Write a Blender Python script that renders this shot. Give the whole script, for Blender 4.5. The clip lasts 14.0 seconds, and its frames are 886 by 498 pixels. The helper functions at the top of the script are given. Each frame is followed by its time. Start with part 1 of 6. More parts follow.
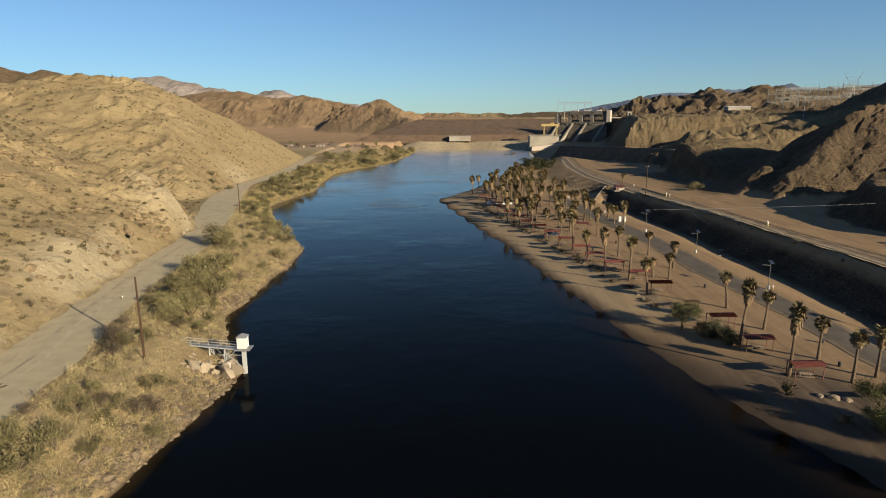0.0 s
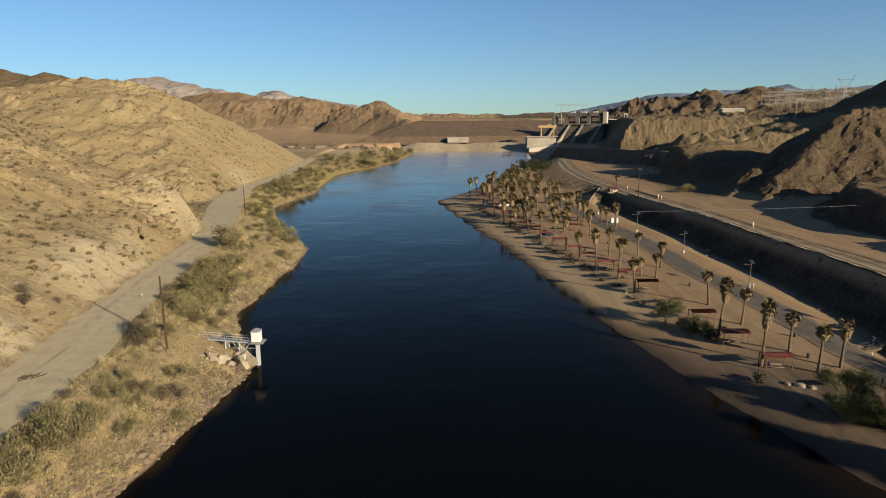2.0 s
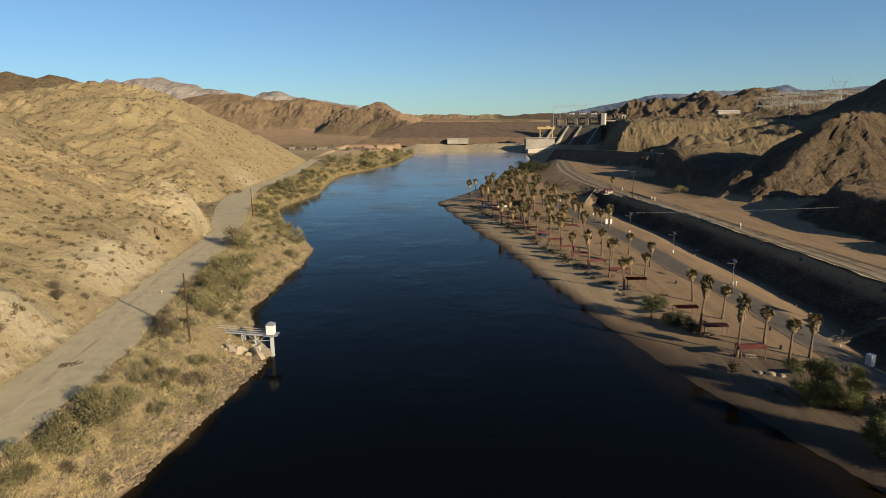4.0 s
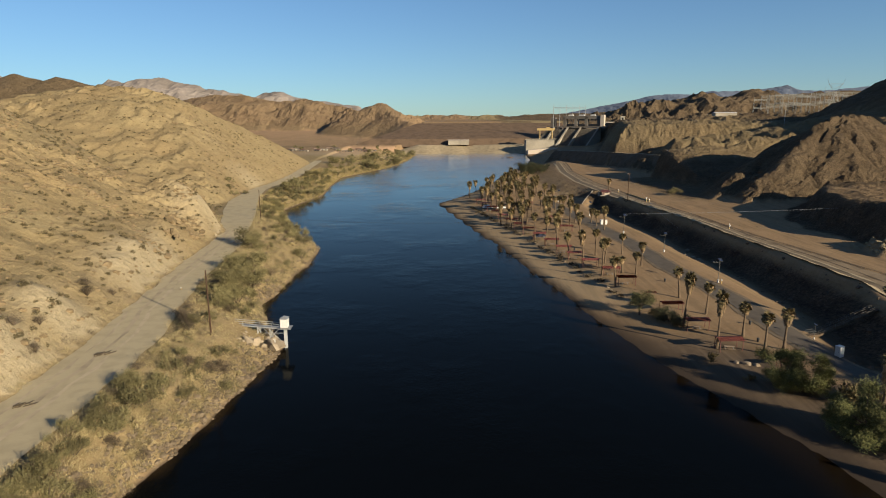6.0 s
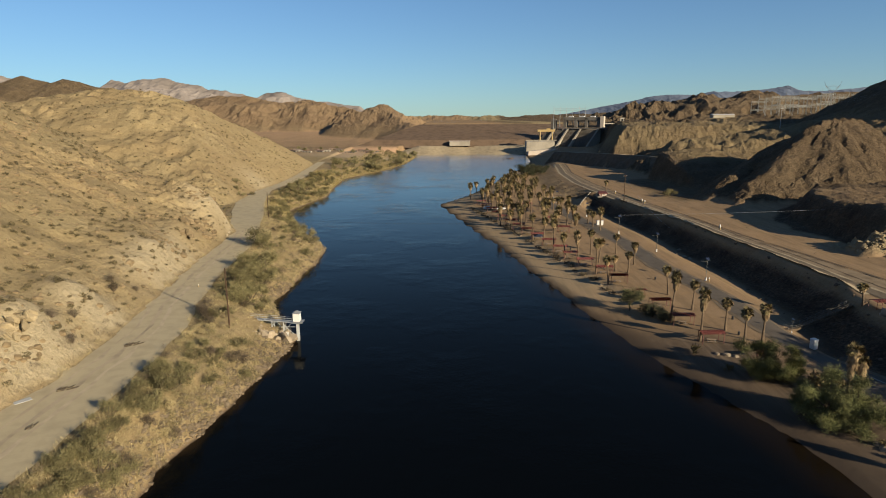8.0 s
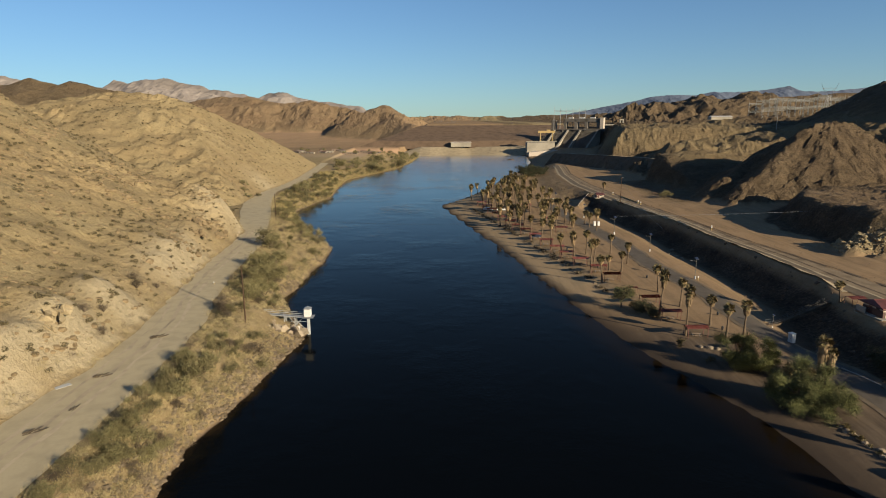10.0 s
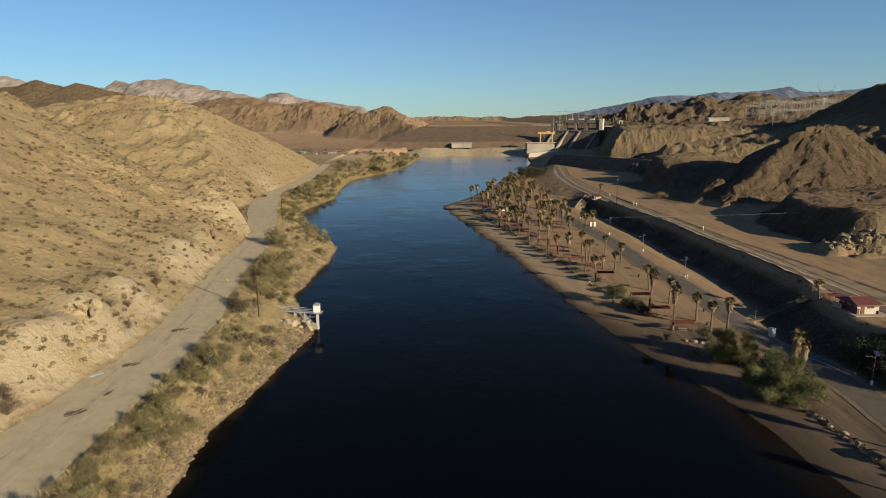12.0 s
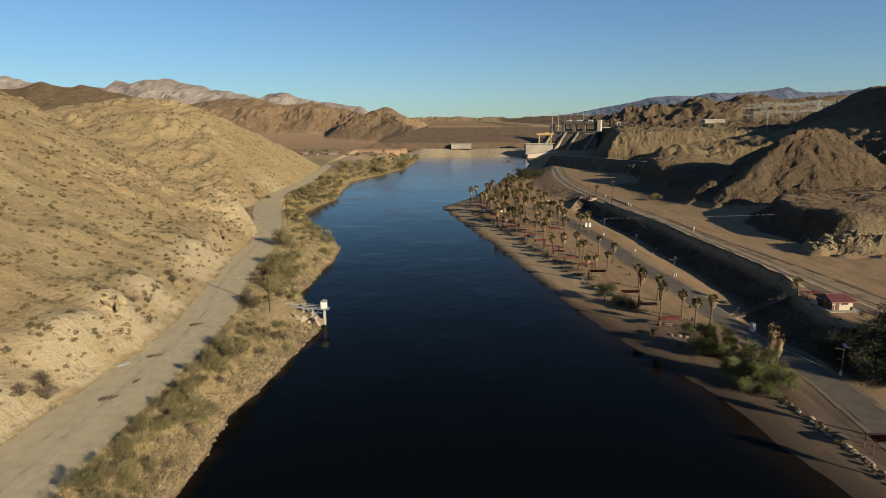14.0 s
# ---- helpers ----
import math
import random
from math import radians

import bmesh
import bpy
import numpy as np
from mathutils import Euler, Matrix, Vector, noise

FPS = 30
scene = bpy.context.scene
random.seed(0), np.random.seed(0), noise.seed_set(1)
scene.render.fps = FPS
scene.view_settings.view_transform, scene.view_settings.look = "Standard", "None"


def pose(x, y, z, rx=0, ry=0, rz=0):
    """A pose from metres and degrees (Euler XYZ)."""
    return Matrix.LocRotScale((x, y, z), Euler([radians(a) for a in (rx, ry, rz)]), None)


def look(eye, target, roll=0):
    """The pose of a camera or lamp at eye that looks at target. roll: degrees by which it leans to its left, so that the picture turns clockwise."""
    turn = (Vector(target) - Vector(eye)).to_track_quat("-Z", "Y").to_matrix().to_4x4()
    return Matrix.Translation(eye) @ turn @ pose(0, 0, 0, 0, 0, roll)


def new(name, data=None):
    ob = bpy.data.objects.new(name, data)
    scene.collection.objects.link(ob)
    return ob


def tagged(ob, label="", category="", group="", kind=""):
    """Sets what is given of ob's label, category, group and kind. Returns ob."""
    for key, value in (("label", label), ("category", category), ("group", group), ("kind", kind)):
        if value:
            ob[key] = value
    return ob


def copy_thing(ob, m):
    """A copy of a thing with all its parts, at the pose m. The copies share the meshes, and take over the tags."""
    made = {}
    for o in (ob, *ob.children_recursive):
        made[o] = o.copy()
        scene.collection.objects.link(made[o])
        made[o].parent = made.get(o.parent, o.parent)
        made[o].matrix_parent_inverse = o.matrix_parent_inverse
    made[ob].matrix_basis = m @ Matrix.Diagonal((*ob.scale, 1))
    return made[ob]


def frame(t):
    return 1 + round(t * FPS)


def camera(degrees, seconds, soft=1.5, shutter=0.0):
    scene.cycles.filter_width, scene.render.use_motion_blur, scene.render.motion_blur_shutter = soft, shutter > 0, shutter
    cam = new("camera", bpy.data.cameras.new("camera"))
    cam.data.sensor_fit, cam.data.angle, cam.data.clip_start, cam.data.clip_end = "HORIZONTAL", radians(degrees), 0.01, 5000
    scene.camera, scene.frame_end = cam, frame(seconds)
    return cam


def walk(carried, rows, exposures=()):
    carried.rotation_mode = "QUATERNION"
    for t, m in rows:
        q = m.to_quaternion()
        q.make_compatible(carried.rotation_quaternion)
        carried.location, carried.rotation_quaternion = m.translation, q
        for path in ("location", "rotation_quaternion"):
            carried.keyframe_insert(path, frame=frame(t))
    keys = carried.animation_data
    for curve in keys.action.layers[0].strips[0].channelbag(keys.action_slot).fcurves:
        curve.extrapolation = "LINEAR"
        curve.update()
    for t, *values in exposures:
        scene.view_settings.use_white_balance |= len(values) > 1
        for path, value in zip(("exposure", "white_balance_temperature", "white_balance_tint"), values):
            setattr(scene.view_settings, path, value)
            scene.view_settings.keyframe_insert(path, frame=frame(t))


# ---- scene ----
# The camera: a drone that backs away downstream and climbs. Rows: t, x, y, z, yaw, pitch, roll.
cam = camera(72.8, 14.0, soft=1.0)
ROWS = [
    (0, -0.360, 0.842, 44.070, 0.072, -12.309, -0.312),
    (0.5, -0.385, -1.122, 44.546, 0.015, -12.304, -0.315),
    (1, -0.412, -3.164, 45.019, -0.031, -12.298, -0.317),
    (1.5, -0.441, -5.272, 45.490, -0.067, -12.293, -0.319),
    (2, -0.470, -7.437, 45.959, -0.093, -12.289, -0.320),
    (2.5, -0.500, -9.649, 46.428, -0.109, -12.285, -0.321),
    (3, -0.532, -11.899, 46.895, -0.118, -12.281, -0.321),
    (4, -0.597, -16.483, 47.828, -0.113, -12.274, -0.320),
    (5.5, -0.697, -23.474, 49.226, -0.063, -12.267, -0.315),
    (6, -0.731, -25.814, 49.693, -0.038, -12.266, -0.313),
    (6.5, -0.765, -28.152, 50.161, -0.010, -12.264, -0.310),
    (7, -0.799, -30.486, 50.630, 0.019, -12.264, -0.307),
    (7.5, -0.833, -32.814, 51.101, 0.051, -12.263, -0.303),
    (8, -0.866, -35.133, 51.574, 0.082, -12.263, -0.298),
    (9, -0.931, -39.746, 52.526, 0.145, -12.264, -0.288),
    (10.5, -1.022, -46.613, 53.974, 0.223, -12.268, -0.270),
    (11, -1.050, -48.897, 54.464, 0.242, -12.271, -0.262),
    (11.5, -1.077, -51.183, 54.957, 0.256, -12.273, -0.255),
    (12, -1.102, -53.477, 55.454, 0.265, -12.276, -0.247),
    (12.5, -1.126, -55.782, 55.956, 0.267, -12.279, -0.238),
    (13, -1.148, -58.106, 56.462, 0.262, -12.283, -0.229),
    (13.5, -1.169, -60.455, 56.974, 0.249, -12.287, -0.220),
    (14, -1.187, -62.836, 57.490, 0.228, -12.292, -0.210),
]
walk(cam, [(t, pose(x, y, z, 0, 0, yaw) @ pose(0, 0, 0, 90 + pitch, 0, 0) @ pose(0, 0, 0, 0, 0, roll)) for t, x, y, z, yaw, pitch, roll in ROWS],
     exposures=((0, 0.91), (7, 0.85), (14, 0.79)))

# ---- light: a low sun from behind on the right, clear desert sky ----
SUN_FROM = Vector((0.745, -0.667, 0.333)).normalized()
world = bpy.data.worlds.new("world")
scene.world = world
world.use_nodes = True
wn = world.node_tree.nodes
sky = wn.new("ShaderNodeTexSky")
sky.sky_type = "NISHITA"
sky.sun_disc = False
sky.sun_elevation = math.asin(SUN_FROM.z)
sky.sun_rotation = math.atan2(SUN_FROM.x, SUN_FROM.y)
sky.altitude = 200
sky.air_density, sky.dust_density, sky.ozone_density = 1.0, 0.0, 5.0
split, joined = wn.new("ShaderNodeSeparateColor"), wn.new("ShaderNodeCombineColor")
world.node_tree.links.new(sky.outputs[0], split.inputs[0])
for k, hold in enumerate((0.12, 0.046, 0.022)):
    over, part_of = wn.new("ShaderNodeMath"), wn.new("ShaderNodeMath")
    over.operation, part_of.operation = "MULTIPLY_ADD", "DIVIDE"
    over.inputs[1].default_value, over.inputs[2].default_value = hold, 1.0
    world.node_tree.links.new(split.outputs[k], over.inputs[0])
    world.node_tree.links.new(split.outputs[k], part_of.inputs[0])
    world.node_tree.links.new(over.outputs[0], part_of.inputs[1])
    world.node_tree.links.new(part_of.outputs[0], joined.inputs[k])
world.node_tree.links.new(joined.outputs[0], wn["Background"].inputs[0])
wn["Background"].inputs[1].default_value = 0.0667
sun = new("sun", bpy.data.lights.new("sun", "SUN"))
sun.data.energy, sun.data.angle, sun.data.color = 5.0, radians(0.53), (1.0, 0.86, 0.63)
sun.matrix_world = look(SUN_FROM * 100, (0, 0, 0))


# ---- materials ----
ALBEDO_SCALE = 0.72  # one cut to all base colours, balanced by exposure to deepen shade


def shader(name, rough=0.8, metal=0.0):
    m = bpy.data.materials.new(name)
    m.use_nodes = True
    b = m.node_tree.nodes["Principled BSDF"]
    b.inputs["Roughness"].default_value, b.inputs["Metallic"].default_value = rough, metal
    b.inputs["Specular IOR Level"].default_value = 0.15 if rough > 0.7 else 0.5
    return m, m.node_tree.nodes, m.node_tree.links, b


def noise_tex(n, l, scale, detail=4.0, rough=0.6, coords=None):
    t = n.new("ShaderNodeTexNoise")
    t.inputs["Scale"].default_value, t.inputs["Detail"].default_value, t.inputs["Roughness"].default_value = scale, detail, rough
    if coords is not None:
        l.new(coords, t.inputs["Vector"])
    return t


def ramp(n, l, fac, lo, hi, c0=(0, 0, 0, 1), c1=(1, 1, 1, 1)):
    r = n.new("ShaderNodeValToRGB")
    r.color_ramp.elements[0].position, r.color_ramp.elements[1].position = lo, hi
    r.color_ramp.elements[0].color, r.color_ramp.elements[1].color = c0, c1
    l.new(fac, r.inputs[0])
    return r.outputs[0]


def mix(n, l, fac, a, b, mode="MIX"):
    m = n.new("ShaderNodeMix")
    m.data_type, m.blend_type = "RGBA", mode
    for sock, v in ((m.inputs[0], fac), (m.inputs[6], a), (m.inputs[7], b)):
        if isinstance(v, (int, float)):
            sock.default_value = v
        elif isinstance(v, tuple):
            sock.default_value = (*v, 1) if len(v) == 3 else v
        else:
            l.new(v, sock)
    return m.outputs[2]


def bump(n, l, b, height, strength, distance):
    k = n.new("ShaderNodeBump")
    k.inputs["Strength"].default_value, k.inputs["Distance"].default_value = strength, distance
    l.new(height, k.inputs["Height"])
    l.new(k.outputs[0], b.inputs["Normal"])


def plain(name, color, rough=0.8, metal=0.0, vary=0.25, scale=3.0, relief=0.02, dark=0.55):
    """A surface with grain and stains: two scales of noise over one colour, objects differing a little."""
    color = tuple(c * ALBEDO_SCALE for c in color)
    m, n, l, b = shader(name, rough, metal)
    pos = n.new("ShaderNodeTexCoord").outputs["Object"]
    fine, broad = noise_tex(n, l, scale * 6, 5, 0.65, pos), noise_tex(n, l, scale * 0.7, 3, 0.5, pos)
    low = tuple(c * dark for c in color)
    high = tuple(min(1.0, c * 1.2) for c in color)
    c1 = mix(n, l, vary, color, ramp(n, l, fine.outputs[0], 0.3, 0.7, (*low, 1), (*high, 1)))
    c2 = mix(n, l, ramp(n, l, broad.outputs[0], 0.45, 0.75), c1, tuple(c * (1 - vary) for c in color))
    info = n.new("ShaderNodeObjectInfo")
    val = n.new("ShaderNodeMapRange")
    val.inputs[3].default_value, val.inputs[4].default_value = 0.88, 1.1
    l.new(info.outputs["Random"], val.inputs[0])
    hsv = n.new("ShaderNodeHueSaturation")
    l.new(val.outputs[0], hsv.inputs["Value"])
    l.new(c2, hsv.inputs["Color"])
    l.new(hsv.outputs[0], b.inputs["Base Color"])
    bump(n, l, b, fine.outputs[0], 0.5, relief)
    return m


def leaf_material(name, color, tip):
    """Leaves: colour differs from clump to clump, some light passes through."""
    color, tip = tuple(c * ALBEDO_SCALE for c in color), tuple(c * ALBEDO_SCALE for c in tip)
    m, n, l, b = shader(name, 0.75)
    geo = n.new("ShaderNodeNewGeometry")
    info = n.new("ShaderNodeObjectInfo")
    c = mix(n, l, geo.outputs["Random Per Island"], color, tip)
    hsv = n.new("ShaderNodeHueSaturation")
    val = n.new("ShaderNodeMapRange")
    val.inputs[3].default_value, val.inputs[4].default_value = 0.7, 1.25
    l.new(info.outputs["Random"], val.inputs[0])
    l.new(val.outputs[0], hsv.inputs["Value"])
    l.new(c, hsv.inputs["Color"])
    l.new(hsv.outputs[0], b.inputs["Base Color"])
    b.inputs["Specular IOR Level"].default_value = 0.2
    return m


def ground_material():
    m, n, l, b = shader("desert_ground", 0.95)
    b.inputs["Specular IOR Level"].default_value = 0.05
    pos = n.new("ShaderNodeNewGeometry").outputs["Position"]
    zone = n.new("ShaderNodeVertexColor")
    zone.layer_name = "zone"
    sep = n.new("ShaderNodeSeparateColor")
    l.new(zone.outputs[0], sep.inputs[0])
    broad = noise_tex(n, l, 0.018, 6, 0.6, pos)
    mid = noise_tex(n, l, 0.11, 6, 0.65, pos)
    fine = noise_tex(n, l, 0.9, 6, 0.7, pos)
    grain = noise_tex(n, l, 5.0, 3, 0.7, pos)
    # pale granite hill: tan soil, lighter scars, brown rock
    tan = mix(n, l, ramp(n, l, mid.outputs[0], 0.35, 0.68), (0.345, 0.262, 0.137), (0.42, 0.328, 0.177))
    tan = mix(n, l, ramp(n, l, broad.outputs[0], 0.42, 0.66), tan, (0.335, 0.246, 0.13))
    tan = mix(n, l, ramp(n, l, fine.outputs[0], 0.52, 0.8), tan, (0.2, 0.14, 0.075))
    # broken rock: blocks of several tones with dark cracks
    block = n.new("ShaderNodeTexVoronoi")
    block.feature = "DISTANCE_TO_EDGE"
    block.inputs["Scale"].default_value = 0.55
    warp = mix(n, l, 0.8, pos, fine.outputs["Color"], "ADD")
    l.new(warp, block.inputs["Vector"])
    stone = mix(n, l, ramp(n, l, mid.outputs[0], 0.35, 0.65), (0.27, 0.195, 0.105), (0.40, 0.31, 0.18))
    stone = mix(n, l, ramp(n, l, block.outputs[0], 0.0, 0.10, (1, 1, 1, 1), (0, 0, 0, 1)), stone, (0.115, 0.08, 0.046))
    rocky_part = n.new("ShaderNodeMath")
    rocky_part.operation = "MULTIPLY"
    l.new(ramp(n, l, noise_tex(n, l, 0.3, 4, 0.6, pos).outputs[0], 0.45, 0.6), rocky_part.inputs[0])
    l.new(zone.outputs["Alpha"], rocky_part.inputs[1])
    tan = mix(n, l, rocky_part.outputs[0], tan, stone)
    # dark volcanic and granite hills, and ground painted dark for shade
    dark = mix(n, l, ramp(n, l, mid.outputs[0], 0.35, 0.7), (0.10, 0.067, 0.044), (0.245, 0.173, 0.111))
    dark = mix(n, l, ramp(n, l, fine.outputs[0], 0.45, 0.75), dark, (0.052, 0.04, 0.031))
    grit = noise_tex(n, l, 1.5, 4, 0.75, pos)
    dark = mix(n, l, ramp(n, l, grit.outputs[0], 0.5, 0.62, (0, 0, 0, 1), (0.75, 0.75, 0.75, 1)), dark, (0.06, 0.046, 0.034))
    dark = mix(n, l, ramp(n, l, grit.outputs[0], 0.3, 0.44, (0.6, 0.6, 0.6, 1), (0, 0, 0, 1)), dark, (0.33, 0.24, 0.15))
    tan = mix(n, l, ramp(n, l, grit.outputs[0], 0.54, 0.68, (0, 0, 0, 1), (0.55, 0.55, 0.55, 1)), tan, (0.2, 0.145, 0.08))
    # sand and graded soil
    sand = mix(n, l, ramp(n, l, fine.outputs[0], 0.3, 0.75), (0.378, 0.254, 0.143), (0.292, 0.192, 0.106))
    sand = mix(n, l, ramp(n, l, mid.outputs[0], 0.45, 0.7), sand, (0.372, 0.255, 0.148))
    # wheel marks and flood lines that run along the shore
    lines = n.new("ShaderNodeMapping")
    lines.inputs["Rotation"].default_value = (0, 0, radians(-8))
    lines.inputs["Scale"].default_value = (0.55, 0.035, 0.3)
    l.new(pos, lines.inputs[0])
    streak = noise_tex(n, l, 1.0, 5, 0.6, lines.outputs[0])
    sand = mix(n, l, ramp(n, l, streak.outputs[0], 0.48, 0.62, (0, 0, 0, 1), (0.42, 0.42, 0.42, 1)), sand, (0.19, 0.135, 0.08))
    # grey silt on the low beach
    muddy = mix(n, l, ramp(n, l, streak.outputs[0], 0.42, 0.62), (0.125, 0.092, 0.064), (0.2, 0.148, 0.1))
    sand = mix(n, l, zone.outputs["Alpha"], sand, muddy)
    # pale rock cuts
    pale = mix(n, l, ramp(n, l, fine.outputs[0], 0.35, 0.7), (0.43, 0.35, 0.215), (0.53, 0.435, 0.28))
    # the open desert past the dam is redder
    xyz = n.new("ShaderNodeSeparateXYZ")
    l.new(pos, xyz.inputs[0])
    beyond = n.new("ShaderNodeMath")
    beyond.operation = "MULTIPLY"
    for k, (out, a, z) in enumerate(((1, 640, 860), (0, 140, 40))):
        reach = n.new("ShaderNodeMapRange")
        reach.inputs[1].default_value, reach.inputs[2].default_value = a, z
        l.new(xyz.outputs[out], reach.inputs[0])
        l.new(reach.outputs[0], beyond.inputs[k])
    pale = mix(n, l, beyond.outputs[0], pale, mix(n, l, mid.outputs[0], (0.68, 0.42, 0.25), (0.56, 0.36, 0.22)))
    redder = n.new("ShaderNodeMath")
    redder.operation = "MULTIPLY"
    redder.inputs[1].default_value = 0.45
    l.new(beyond.outputs[0], redder.inputs[0])
    dark = mix(n, l, redder.outputs[0], dark, (0.30, 0.185, 0.12))
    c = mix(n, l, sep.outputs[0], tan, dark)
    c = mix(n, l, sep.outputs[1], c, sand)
    c = mix(n, l, sep.outputs[2], c, pale)
    c = mix(n, l, 0.35, c, ramp(n, l, grain.outputs[0], 0.3, 0.7, (0.55, 0.55, 0.55, 1), (1.25, 1.25, 1.25, 1)), "MULTIPLY")
    # damp soil low on the shore, mud that stays wet at the water's edge
    for z0, z1, most, tone in ((0.2, 0.8, 0.75, (0.12, 0.086, 0.057)), (0.0, 0.3, 0.85, (0.05, 0.038, 0.029))):
        wet = n.new("ShaderNodeMapRange")
        wet.inputs[1].default_value, wet.inputs[2].default_value = z0, z1
        wet.inputs[3].default_value, wet.inputs[4].default_value = most, 0.0
        l.new(xyz.outputs[2], wet.inputs[0])
        c = mix(n, l, wet.outputs[0], c, tone)
    c = mix(n, l, 1.0, c, (ALBEDO_SCALE, ALBEDO_SCALE, ALBEDO_SCALE), "MULTIPLY")
    l.new(c, b.inputs["Base Color"])
    add = n.new("ShaderNodeMath")
    add.operation = "MULTIPLY_ADD"
    add.inputs[1].default_value = 2.5
    l.new(mid.outputs[0], add.inputs[0])
    l.new(fine.outputs[0], add.inputs[2])
    bump(n, l, b, add.outputs[0], 1.0, 0.55)
    rocky = n.new("ShaderNodeMapRange")
    rocky.inputs[3].default_value, rocky.inputs[4].default_value = 0.55, 2.2
    l.new(sep.outputs[0], rocky.inputs[0])
    l.new(rocky.outputs[0], b.inputs["Normal"].links[0].from_node.inputs["Distance"])
    soft = n.new("ShaderNodeMapRange")
    soft.inputs[3].default_value, soft.inputs[4].default_value = 1.0, 0.12
    l.new(sep.outputs[1], soft.inputs[0])
    l.new(soft.outputs[0], b.inputs["Normal"].links[0].from_node.inputs["Strength"])
    return m


def water_material():
    """Clear dark water: the bed shows where it is shallow (the layer "depth"), the sky is mirrored by Fresnel."""
    m = bpy.data.materials.new("river_water")
    m.use_nodes = True
    n, l = m.node_tree.nodes, m.node_tree.links
    n.clear()
    pos = n.new("ShaderNodeNewGeometry").outputs["Position"]
    big, mid, small = noise_tex(n, l, 0.022, 4, 0.6, pos), noise_tex(n, l, 0.12, 4, 0.6, pos), noise_tex(n, l, 1.1, 4, 0.6, pos)
    calm = ramp(n, l, big.outputs[0], 0.46, 0.66, (0.1, 0.1, 0.1, 1), (1, 1, 1, 1))
    add = n.new("ShaderNodeMath")
    add.operation = "MULTIPLY_ADD"
    add.inputs[1].default_value = 2.0
    l.new(mid.outputs[0], add.inputs[0])
    l.new(small.outputs[0], add.inputs[2])
    mul = n.new("ShaderNodeMath")
    mul.operation = "MULTIPLY"
    l.new(add.outputs[0], mul.inputs[0])
    l.new(calm, mul.inputs[1])
    bp = n.new("ShaderNodeBump")
    bp.inputs["Strength"].default_value, bp.inputs["Distance"].default_value = 0.42, 0.17
    l.new(mul.outputs[0], bp.inputs["Height"])
    deep, clear, gloss = n.new("ShaderNodeBsdfDiffuse"), n.new("ShaderNodeBsdfTransparent"), n.new("ShaderNodeBsdfGlossy")
    deep.inputs[0].default_value = (0.002, 0.0027, 0.0035, 1)
    clear.inputs[0].default_value = (0.22, 0.205, 0.18, 1)
    xyz = n.new("ShaderNodeSeparateXYZ")
    l.new(pos, xyz.inputs[0])
    churn = n.new("ShaderNodeMapRange")
    churn.inputs[1].default_value, churn.inputs[2].default_value, churn.inputs[3].default_value, churn.inputs[4].default_value = 330, 680, 0.1, 0.21
    l.new(xyz.outputs[1], churn.inputs[0])
    l.new(churn.outputs[0], gloss.inputs["Roughness"])
    gloss.inputs["Color"].default_value = (0.97, 0.96, 0.9, 1)
    l.new(bp.outputs[0], gloss.inputs["Normal"])
    depth = n.new("ShaderNodeVertexColor")
    depth.layer_name = "depth"
    body, top = n.new("ShaderNodeMixShader"), n.new("ShaderNodeMixShader")
    l.new(depth.outputs[0], body.inputs[0])
    l.new(clear.outputs[0], body.inputs[1])
    l.new(deep.outputs[0], body.inputs[2])
    fr = n.new("ShaderNodeFresnel")
    fr.inputs[0].default_value = 1.33
    l.new(bp.outputs[0], fr.inputs["Normal"])
    shine = n.new("ShaderNodeMath")
    shine.operation = "POWER"
    shine.inputs[1].default_value = 1.9
    l.new(fr.outputs[0], shine.inputs[0])
    lift = n.new("ShaderNodeMath")
    lift.operation = "MULTIPLY"
    lift.use_clamp = True
    lift.inputs[1].default_value = 2.05
    l.new(shine.outputs[0], lift.inputs[0])
    l.new(lift.outputs[0], top.inputs[0])
    l.new(body.outputs[0], top.inputs[1])
    l.new(gloss.outputs[0], top.inputs[2])
    l.new(top.outputs[0], n.new("ShaderNodeOutputMaterial").inputs[0])
    return m


GROUND, WATER = ground_material(), water_material()
DIRT_ROAD = plain("packed_gravel", (0.58, 0.482, 0.303), 0.95, vary=0.2, scale=0.5, relief=0.008, dark=0.75)
WORN_GRAVEL = plain("worn_gravel", (0.52, 0.42, 0.28), 0.95, vary=0.35, scale=0.4, relief=0.01, dark=0.75)
ASPHALT = plain("worn_asphalt", (0.155, 0.128, 0.098), 0.9, vary=0.3, scale=0.4, relief=0.02, dark=0.7)
HIGHWAY = plain("dusty_asphalt", (0.30, 0.222, 0.138), 0.92, vary=0.5, scale=0.25, relief=0.02, dark=0.75)
LANE = plain("worn_brown_asphalt", (0.185, 0.143, 0.096), 0.92, vary=0.4, scale=0.3, relief=0.02, dark=0.75)
LANE_EDGE = plain("sandy_asphalt_edge", (0.235, 0.178, 0.117), 0.95, vary=0.4, scale=0.5, relief=0.02, dark=0.7)
CONCRETE = plain("weathered_concrete", (0.44, 0.39, 0.31), 0.85, vary=0.35, scale=0.12, relief=0.03, dark=0.7)
CONCRETE_DARK = plain("dark_concrete", (0.23, 0.2, 0.165), 0.85, vary=0.4, scale=0.12, relief=0.03, dark=0.6)
RIPRAP = plain("rock_facing", (0.18, 0.122, 0.08), 0.95, vary=0.4, scale=0.15, relief=0.4, dark=0.6)
DARK_GRAVEL = plain("dark_gravel", (0.16, 0.115, 0.075), 0.95, vary=0.4, scale=0.6, relief=0.05)
